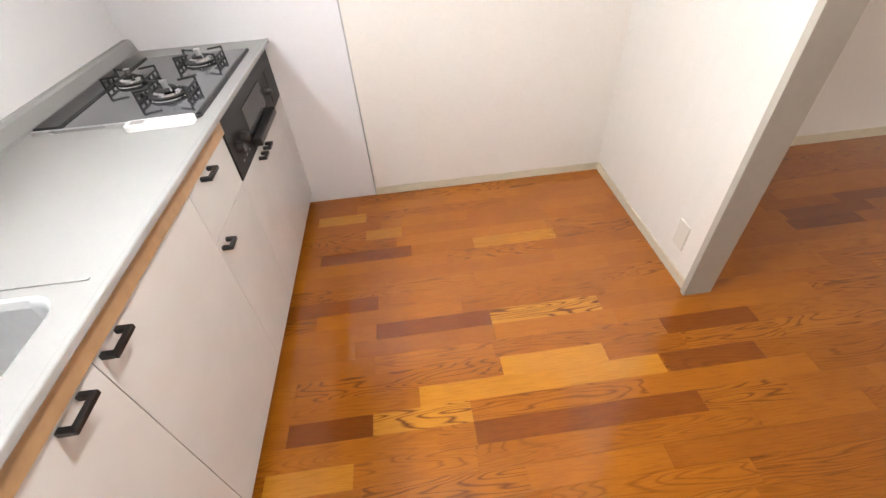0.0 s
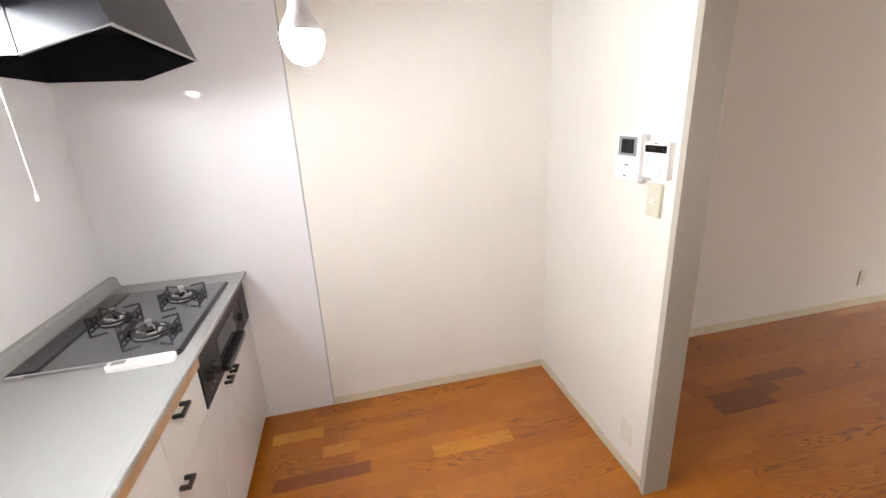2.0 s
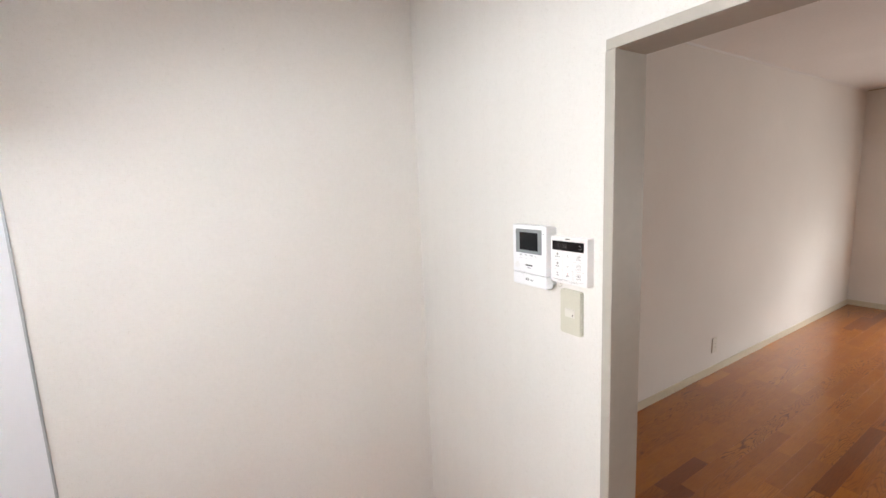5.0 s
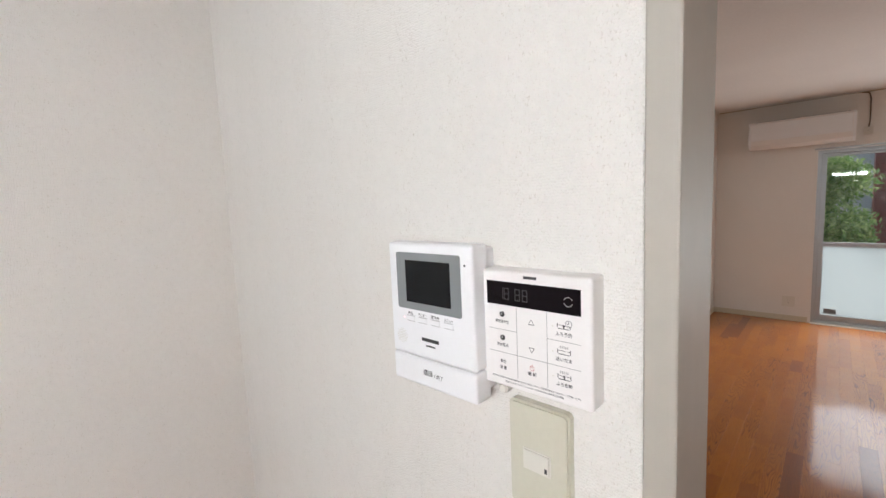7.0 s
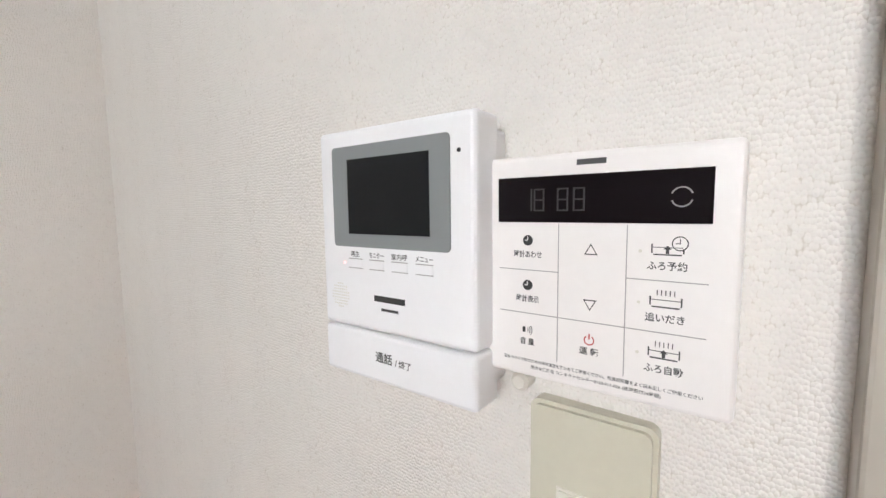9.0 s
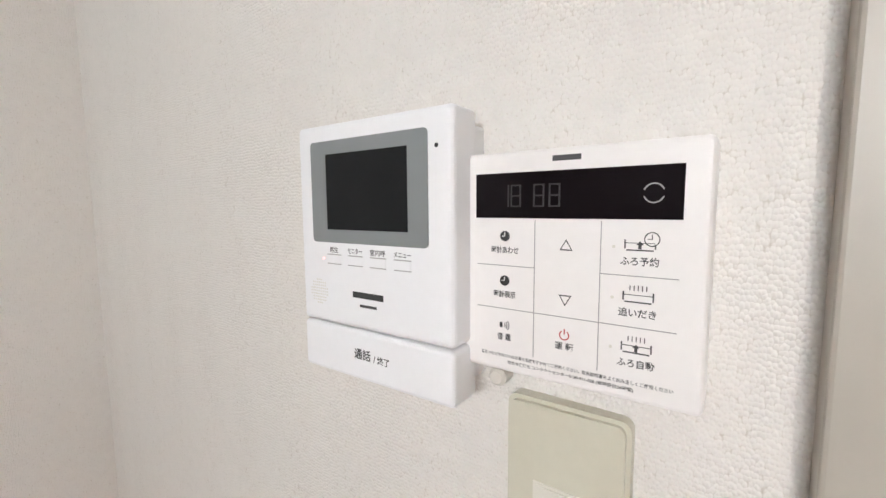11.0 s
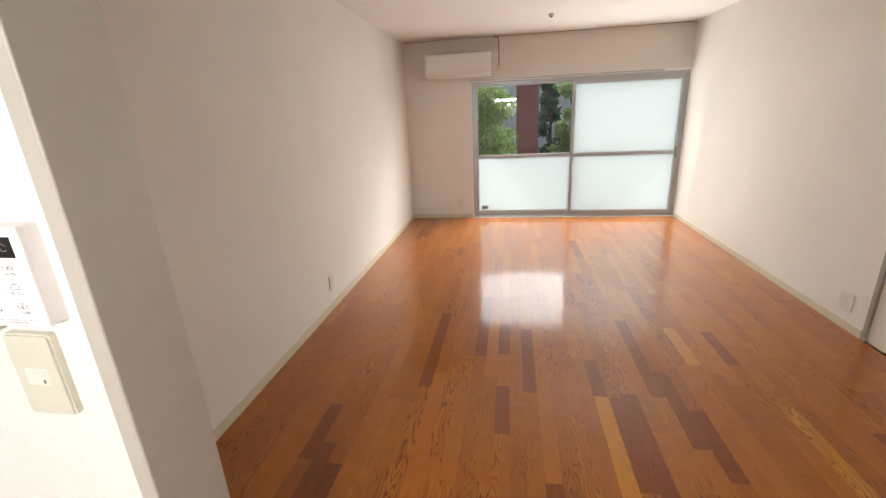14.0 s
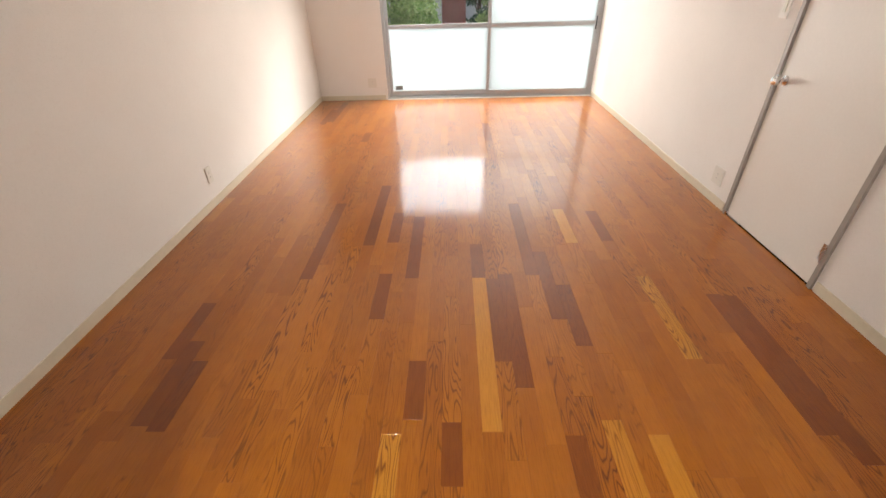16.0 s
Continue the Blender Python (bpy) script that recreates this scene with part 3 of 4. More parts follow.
outlet_plate((3.93, YN, 0.232), "-y")
outlet_plate((3.862, YS, 0.190), "+y", w=0.115, sockets=2)
outlet_plate((XW, 1.60, 0.222), "-x", w=0.115, sockets=2)
outlet_plate((1.3125, 1.495, 0.190), "-x", sockets=0, label="blank pale cover plate low on the partition")
sw = thing("light_switch", (3.797, YS, 1.235), "pale wall switch plate beside the door", "switch")
part("plate", boxed(3.762, YS - 0.002, 1.175, 3.832, YS + 0.008, 1.295, bevel=0.003), PLATE_PALE, sw)
part("rocker", boxed(3.786, YS + 0.006, 1.205, 3.808, YS + 0.012, 1.265, bevel=0.001), PLATE, sw)

ac = thing("air_conditioner", (6.93, 1.56, 1.95), "white wall-mounted air conditioner near the ceiling", "air conditioner")
prof = [(7.03, 1.952), (6.90, 1.952), (6.835, 1.985), (6.818, 2.03), (6.822, 2.215), (6.845, 2.238), (7.03, 2.238)]
part("body", prism(bmesh.new(), prof, 1.150, 1.972, "y"), PLASTIC_WARM, ac)
for y0, y1 in ((1.128, 1.150), (1.972, 1.994)):
    part("side_cap", prism(bmesh.new(), [(x + (0.004 if x < 7 else 0), z) for x, z in prof], y0, y1, "y"), PLASTIC, ac)
part("front_panel", boxed(6.811, 1.155, 2.035, 6.821, 1.967, 2.214, bevel=0.003), PLASTIC, ac)
part("flap", prism(bmesh.new(), [(6.838, 1.978), (6.895, 1.948), (6.897, 1.952), (6.842, 1.984)], 1.20, 1.92, "y"), PLASTIC_WARM, ac)
part("top_grille", boxed(6.85, 1.17, 2.236, 7.02, 1.95, 2.242), GREY, ac, "dark intake grille")
cable = thing("ac_power_cable", (7.02, 1.03, 2.05), "brown cable from the ceiling to an outlet", "cable")
pipe_pts = [(7.022, 1.10, 2.425), (7.022, 1.045, 2.415), (7.022, 1.030, 2.36), (7.022, 1.028, 2.14), (7.020, 1.035, 2.08)]
part("cable", pipe(bmesh.new(), pipe_pts, 0.006), CABLE, cable)
outlet_plate((XW, 1.035, 2.045), "-x", w=0.07, h=0.075, sockets=1, label="small cream power outlet beside the air conditioner")
bracket = single("wall_mount", boxed(7.012, 1.13, 2.245, XW, 1.95, 2.425, bevel=0.002), PAPER_PLAIN, "wallpapered mounting board above the air conditioner", "board")

hook = thing("ceiling_socket", (5.92, 0.46, HL), "small round ceiling socket for a lamp", "ceiling socket")
part("base", lathe(bmesh.new(), [(0.030, 0.0), (0.030, -0.010), (0.024, -0.022), (0.012, -0.024)], (5.92, 0.46, HL)), BASE, hook)
part("cap", lathe(bmesh.new(), [(0.016, -0.022), (0.016, -0.030), (0.008, -0.032)], (5.92, 0.46, HL)), CABLE, hook)

# ---- intercom ----
def intercom():
    F, y0, y1, z0, z1 = 1.268, 1.519, 1.653, 1.268, 1.441
    o = thing("intercom_monitor", (1.30, 1.586, z0), "white video intercom with a grey-rimmed black screen", "intercom")
    part("wall_bracket", boxed(1.292, y0 + 0.006, z0 + 0.006, 1.320, y1 - 0.006, z1 - 0.006, bevel=0.003), PLASTIC, o)
    body = part("body", boxed(F, y0, 1.3035, 1.294, y1, z1, bevel=0.0035, segments=3), PLASTIC, o)
    key = part("talk_button", boxed(F, y0, z0, 1.294, y1, 1.3025, bevel=0.003, segments=3), PLASTIC, o)
    bez = part("screen_bezel", prism(bmesh.new(), rounded(1.536, 1.3610, 1.6385, 1.4295, 0.003), F - 0.0006, F + 0.004, "x"), GREY, body)
    part("screen", boxed(F - 0.0010, 1.551, 1.3700, F + 0.002, 1.6225, 1.4205), SCREEN, bez)
    for i, word in enumerate(("再生", "モニター", "室内呼", "メニュー")):
        y = 1.6175 - i * 0.0205
        lettering(word, y, 1.3557, 0.0042, INK_GREY, body, F, width=0.0085 if i == 0 else 0.0135)
        b = part("button", boxed(F - 0.0005, y - 0.0066, 1.3465, F + 0.002, y + 0.0066, 1.3525, bevel=0.0004), PLASTIC, body)
        for z in (1.3463, 1.3527):
            part("button_edge", boxed(F - 0.0003, y - 0.0068, z - 0.0003, F + 0.001, y + 0.0068, z + 0.0003), INK_PALE, b)
    part("indicator", lathe(bmesh.new(), [(0.0009, 0.0), (0.0009, -0.0006)], (F, 1.6285, 1.3495), 12, "x"), LED, body, "small red indicator lamp")
    part("microphone_hole", lathe(bmesh.new(), [(0.0013, 0.001), (0.0013, -0.0003)], (F, 1.5300, 1.4190), 14, "x"), BLACK, body)
    bm = bmesh.new()
    for i in range(-4, 5):
        for k in range(-4, 5):
            if i * i + k * k <= 18:
                y, z = 1.6345 + i * 0.0021, 1.3255 + k * 0.0021
                box(bm, F - 0.0002, y - 0.0005, z - 0.0005, F + 0.001, y + 0.0005, z + 0.0005)
    part("speaker_grille", bm, PLATE_PALE, body, "round grid of tiny speaker holes")
    part("maker_mark", boxed(F - 0.0003, 1.5725, 1.3250, F + 0.001, 1.6000, 1.3290), INK, body, "dark printed maker's mark")
    part("model_mark", boxed(F - 0.0003, 1.5785, 1.3190, F + 0.001, 1.5935, 1.3208), INK_GREY, body)
    lettering("通話", 1.5925, 1.2860, 0.0078, INK_GREY, key, F)
    lettering("/", 1.5815, 1.2852, 0.0060, INK_GREY, key, F)
    lettering("終了", 1.5735, 1.2850, 0.0056, INK_GREY, key, F)
    return o
intercom().location.y += 0.003

# ---- water heater remote ----
def ring_print(bm, y, z, r0, r1, F, a0=0, a1=360, n=20):
    """A flat printed arc on the face."""
    lo, hi = [], []
    for i in range(n + 1):
        a = radians(a0 + (a1 - a0) * i / n)
        for r, rows in ((r0, lo), (r1, hi)):
            rows.append(bm.verts.new((F - 0.0003, y - r * math.cos(a), z + r * math.sin(a))))
    for i in range(n):
        bm.faces.new((lo[i], hi[i], hi[i + 1], lo[i + 1]))
    return bm

def tub_print(y, z, F, steam, arrow, clock):
    bm = bmesh.new()
    w, h, t = 0.0068, 0.0052, 0.0006
    ink = lambda y0, z0, y1, z1: box(bm, F - 0.0003, min(y0, y1), z0, F + 0.0005, max(y0, y1), z1)
    ink(y - w + 0.001, z - h / 2, y + w - 0.001, z - h / 2 + t)
    ink(y + w - t, z - h / 2 + 0.001, y + w, z + h / 2)
    ink(y - w, z - h / 2 + 0.001, y - w + t, z + h / 2 - (0.002 if clock else 0))
    ink(y - w + t, z + 0.0009, y + w - t, z + 0.0012)
    if steam:
        for i in range(5):
            ink(y + (i - 2) * 0.0018 - 0.0002, z + 0.0032, y + (i - 2) * 0.0018 + 0.0002, z + 0.0056)
    if arrow:
        ink(y - 0.0007, z - 0.0018, y + 0.0007, z + 0.0002)
        vs = [bm.verts.new((F - 0.0003, y + dy, z + dz)) for dy, dz in ((-0.0017, 0.0002), (0.0017, 0.0002), (0, 0.0020))]
        bm.faces.new(vs)
    if clock:
        ring_print(bm, y - 0.0050, z + 0.0030, 0.0029, 0.0034, F)
        ink(y - 0.0052, z + 0.0030, y - 0.0048, z + 0.0052)
        ink(y - 0.0052, z + 0.0028, y - 0.0032, z + 0.0032)
    return bm

def heater_remote():
    F, y0, y1, z0, z1 = 1.286, 1.396, 1.5215, 1.2905, 1.4145
    o = thing("water_heater_remote", (1.30, 1.459, z0), "warm-white water heater control panel with a dark display", "control panel")
    body = part("body", boxed(F, y0, z0, 1.316, y1, z1, bevel=0.0028, segments=3), PLASTIC_WARM, o)
    disp = part("display", boxed(F - 0.0006, 1.4070, 1.3785, F + 0.003, 1.5112, 1.4030), DISPLAY, body)
    def digit(y, z, w, h, bars):
        t = 0.0008
        where = {"a": (-w, h, w, h), "g": (-w, 0, w, 0), "d": (-w, -h, w, -h), "f": (-w, 0, -w, h), "b": (w, 0, w, h), "e": (-w, -h, -w, 0), "c": (w, -h, w, 0)}
        for s in bars:
            u0, v0, u1, v1 = where[s]
            part("segment", boxed(F - 0.0009, y - max(u0, u1) - t / 2, z + min(v0, v1) - t / 2, F, y - min(u0, u1) + t / 2, z + max(v0, v1) + t / 2), SEGMENT, disp)
    for y, bars in ((1.4935, "bc"), (1.4865, "abcdefg"), (1.4735, "abcdefg"), (1.4650, "abcdefg")):
        digit(y, 1.3905, 0.0026, 0.0056, bars)
    part("display_mark", ring_print(ring_print(bmesh.new(), 1.4190, 1.3905, 0.0040, 0.0046, F - 0.0004, 20, 160), 1.4190, 1.3905, 0.0040, 0.0046, F - 0.0004, 200, 340), INK_PALE, disp, "pale round printed mark")
    part("maker_mark", boxed(F - 0.0003, 1.4520, 1.4077, F + 0.001, 1.4665, 1.4105), INK_GREY, body, "grey printed maker's mark")
    t = 0.00022
    for y in (1.4755, 1.4415):
        part("key_line", boxed(F - 0.0002, y - t, 1.3030, F + 0.0005, y + t, 1.3775), INK_PALE, body)
    for ya, yb, z in ((1.4755, 1.5105, 1.3520), (1.4415, 1.5105, 1.3275), (1.4075, 1.4415, 1.3520), (1.4075, 1.4415, 1.3275)):
        part("key_line", boxed(F - 0.0002, ya, z - t, F + 0.0005, yb, z + t), INK_PALE, body)
    L, M, R = 1.4930, 1.4585, 1.4240
    for z, word in ((1.3605, "時計あわせ"), (1.3355, "時計表示"), (1.3110, "音 量")):
        lettering(word, L, z, 0.0042, INK_GREY, body, F, width={1.3605: 0.0165, 1.3355: 0.0135, 1.3110: 0.0085}[z])
    for z in (1.3685, 1.3435):
        bm = lathe(bmesh.new(), [(0.0029, 0.0004), (0.0029, -0.0003)], (F, L, z), 20, "x")
        c = part("clock_icon", bm, INK, body)
        part("clock_hand", box(boxed(F - 0.0005, L - 0.0002, z, F, L + 0.0002, z + 0.0022), F - 0.0005, L, z - 0.0002, F, L + 0.0018, z + 0.0002), PLASTIC_WARM, c)
    bm = boxed(F - 0.0003, L + 0.0012, 1.3165, F, L + 0.0028, 1.3195)
    for r in (0.0018, 0.0030, 0.0042):
        ring_print(bm, L + 0.0010, 1.3180, r - 0.0005, r, F, -40, 40, 8)
    part("volume_icon", bm, INK, body)
    for z, up in ((1.3650, 1), (1.3365, -1)):
        bm = bmesh.new()
        tri = [(-0.0034, -0.0027 * up), (0.0034, -0.0027 * up), (0, 0.0031 * up)]
        ins = [(-0.0025, -0.0021 * up), (0.0025, -0.0021 * up), (0, 0.0021 * up)]
        a, b = ([bm.verts.new((F - 0.0003, M - u, z + v)) for u, v in s] for s in (tri, ins))
        for i in range(3):
            bm.faces.new((a[i], a[(i + 1) % 3], b[(i + 1) % 3], b[i]))
        part("arrow_icon", bm, INK, body)
    bm = ring_print(bmesh.new(), M, 1.3180, 0.0021, 0.0027, F, 125, 415)
    box(bm, F - 0.0003, M - 0.0003, 1.3185, F, M + 0.0003, 1.3213)
    part("power_icon", bm, INK_RED, body, "red printed power symbol")
    lettering("運 転", M, 1.3118, 0.0044, INK_GREY, body, F)
    for z, word, opt in ((1.3665, "ふろ予約", (0, 1, 1)), (1.3420, "追いだき", (1, 0, 0)), (1.3175, "ふろ自動", (1, 1, 0))):
        part("bath_icon", tub_print(R, z, F, *opt), INK_GREY, body)
        lettering(word, R, z - 0.0078, 0.0044, INK_GREY, body, F, width=0.0165)
        part("key_lamp", lathe(bmesh.new(), [(0.0008, 0.0003), (0.0008, -0.0002)], (F, R + 0.0115, z - 0.001), 10, "x"), PLATE_PALE, body)
    lettering("警告:やけど予防のためお湯の温度を確かめてご使用ください。取扱説明書をよく読み正しくご使用ください", M - 0.001, 1.3002, 0.0022, INK_GREY, body, F, width=0.100)
    lettering("問合せ連絡先 コンタクトセンター0120-911-026 (修理受付24時間)", M - 0.001, 1.2967, 0.0022, INK_GREY, body, F, width=0.066)
    return o
heater_remote().location.y += 0.0065

plate = thing("switch_plate", (1.308, 1.463, 1.151), "aged ivory switch plate with a small rocker", "switch")
part("plate", prism(bmesh.new(), rounded(1.4275, 1.1505, 1.4985, 1.2715, 0.006), 1.3025, 1.316, "x"), PLATE, plate)
part("plate_face", prism(bmesh.new(), rounded(1.4300, 1.1530, 1.4960, 1.2690, 0.005), 1.2995, 1.3025, "x"), PLATE, plate)
seat = part("rocker_seat", boxed(1.2988, 1.4475, 1.198, 1.301, 1.4805, 1.222, bevel=0.0004), PLATE_PALE, plate)
plate.location.y += 0.006
rock = part("rocker", boxed(1.2972, 1.4492, 1.1995, 1.300, 1.4788, 1.2205, bevel=0.0006), PLATE_PALE, seat)
part("indicator", boxed(1.2969, 1.4512, 1.2025, 1.298, 1.4540, 1.2075), BLACK, rock, "tiny dark indicator window")
drain = single("wall_plug", lathe(bmesh.new(), [(0.006, 0.02), (0.006, -0.004), (0.004, -0.006)], (1.306, 1.512, 1.279), 14, "x"), PLATE_PALE, "small cable plug below the intercom", "cable plug")

# ---- kitchen counter and cabinets ----
FX = -0.303
def handle(parent, y0, y1, z):
    """A black bar on two posts, lying level."""
    mid, half = (y0 + y1) / 2, (y1 - y0) * 0.385
    y0, y1 = mid - half, mid + half
    h = part("handle", boxed(FX + 0.019, y0, z - 0.0055, FX + 0.030, y1, z + 0.0055, bevel=0.0015), BLACK, parent, "matt black bar handle")
    for y in (y0 + 0.006, y1 - 0.006):
        part("handle_post", boxed(FX - 0.001, y - 0.006, z - 0.0055, FX + 0.021, y + 0.006, z + 0.0055, bevel=0.001), BLACK, h)

def front(parent, y0, y1, z0, z1, name="door", h=None):
    d = part(name, boxed(FX - 0.018, y0 + 0.001, z0 + 0.001, FX, y1 - 0.001, z1 - 0.001, bevel=0.001), LAMINATE, parent, "marbled white laminate front")
    if h:
        handle(d, *h)
    return d

def unit(name, y0, y1, label, rail=True):
    u = thing(name, (-0.6, (y0 + y1) / 2, 0), label, "cabinet", "kitchen base cabinets")
    bm = bmesh.new()
    box(bm, XK + 0.002, y0 + 0.001, 0.055, FX - 0.020, y0 + 0.017, 0.60)
    box(bm, XK + 0.002, y1 - 0.017, 0.055, FX - 0.020, y1 - 0.001, 0.60)
    box(bm, XK + 0.002, y0 + 0.017, 0.055, FX - 0.020, y1 - 0.017, 0.073)
    box(bm, XK + 0.002, y0 + 0.017, 0.073, XK + 0.012, y1 - 0.017, 0.60)
    part("body", bm, CARCASS, u)
    part("toe_kick", boxed(FX - 0.045, y0, 0.0, FX - 0.030, y1, 0.057), TOE, u, "black toe kick")
    if rail:
        part("grip_rail", boxed(FX - 0.034, y0, 0.7845, -0.2925, y1, 0.836), RAIL_BROWN, u, "brown grip rail under the counter")
    return u

u1 = unit("sink_cabinet", 0.28, 1.262, "white marbled sink cabinet with black bar handles")
front(u1, 0.280, 0.774, 0.058, 0.783, h=(0.645, 0.736, 0.763))
front(u1, 0.774, 1.262, 0.058, 0.783, h=(0.779, 0.866, 0.763))
u2 = unit("drawer_cabinet", 1.262, 1.578, "narrow white cabinet with a drawer above a door")
front(u2, 1.262, 1.578, 0.608, 0.783, "drawer", h=(1.333, 1.422, 0.765))
front(u2, 1.262, 1.578, 0.058, 0.608, h=(1.267, 1.333, 0.578))
u3 = unit("stove_cabinet", 1.578, 2.318, "white cabinet with double doors under the cooktop", rail=False)
front(u3, 1.578, 1.848, 0.058, 0.608, h=(1.776, 1.842, 0.578))
front(u3, 1.848, 2.318, 0.058, 0.608, h=(1.855, 1.921, 0.578))
u4 = unit("base_cabinet", -0.40, 0.28, "white marbled base cabinet beside the sink")
front(u4, -0.400, 0.280, 0.058, 0.783, h=(0.180, 0.270, 0.763))

# worktop with the sink opening
top = thing("worktop", (-0.6, 0.95, 0.81), "white moulded worktop with an integral sink", "worktop")
bm = bmesh.new()
outer = [(XK + 0.001, -0.402), (-0.277, -0.402), (-0.277, YN - 0.005), (XK + 0.001, YN - 0.005)]
inner = rounded(-0.770, 0.130, -0.347, 0.870, 0.055, 7)
ov, iv = [bm.verts.new((x, y, 0.852)) for x, y in outer], [bm.verts.new((x, y, 0.852)) for x, y in inner]
oe = [bm.edges.new((ov[i], ov[(i + 1) % len(ov)])) for i in range(len(ov))]
ie = [bm.edges.new((iv[i], iv[(i + 1) % len(iv)])) for i in range(len(iv))]
bmesh.ops.triangle_fill(bm, edges=oe + ie, use_beauty=True)
lv = [bm.verts.new((v.co.x, v.co.y, 0.8375)) for v in ov]
for i in range(len(ov)):
    bm.faces.new((ov[i], ov[(i + 1) % 4], lv[(i + 1) % 4], lv[i]))
bowl = bmesh.new()
ring = [bowl.verts.new((v.co.x, v.co.y, 0.852)) for v in iv]
for k, (shrink, z) in enumerate(((0.985, 0.848), (0.97, 0.835), (0.955, 0.70), (0.93, 0.675), (0.86, 0.665))):
    nxt = [bowl.verts.new((-0.565 + (x + 0.565) * shrink, 0.4975 + (y - 0.4975) * shrink, z)) for x, y in inner]
    for i in range(len(ring)):
        bowl.faces.new((ring[i], ring[(i + 1) % len(ring)], nxt[(i + 1) % len(ring)], nxt[i]))
    ring = nxt
bowl.faces.new(ring)
bmesh.ops.recalc_face_normals(bowl, faces=bowl.faces)
bmesh.ops.recalc_face_normals(bm, faces=bm.faces)
part("slab", bm, COUNTER, top)
part("basin", bowl, BASIN, top, "deep white moulded sink basin")
part("front_lip", boxed(-0.290, -0.402, 0.8365, -0.2755, YN - 0.005, 0.8555, bevel=0.004, segments=3), COUNTER, top)
part("upstand", prism(bmesh.new(), [(XK + 0.001, 0.85), (-0.806, 0.85), (-0.816, 0.858), (-0.824, 0.893), (-0.832, 0.900), (XK + 0.001, 0.900)], -0.402, YN - 0.005, "y"), COUNTER, top)
part("sink_ledge", prism(bmesh.new(), [(x, y) for x, y in rounded(-0.79, 0.892, -0.318, 0.900, 0.0035, 3)], 0.850, 0.8545, "z"), COUNTER, top)
part("drain", lathe(bmesh.new(), [(0.055, 0.0), (0.055, 0.003), (0.045, 0.004), (0.04, 0.001)], (-0.66, 0.45, 0.6655)), STEEL, top, "round steel drain")

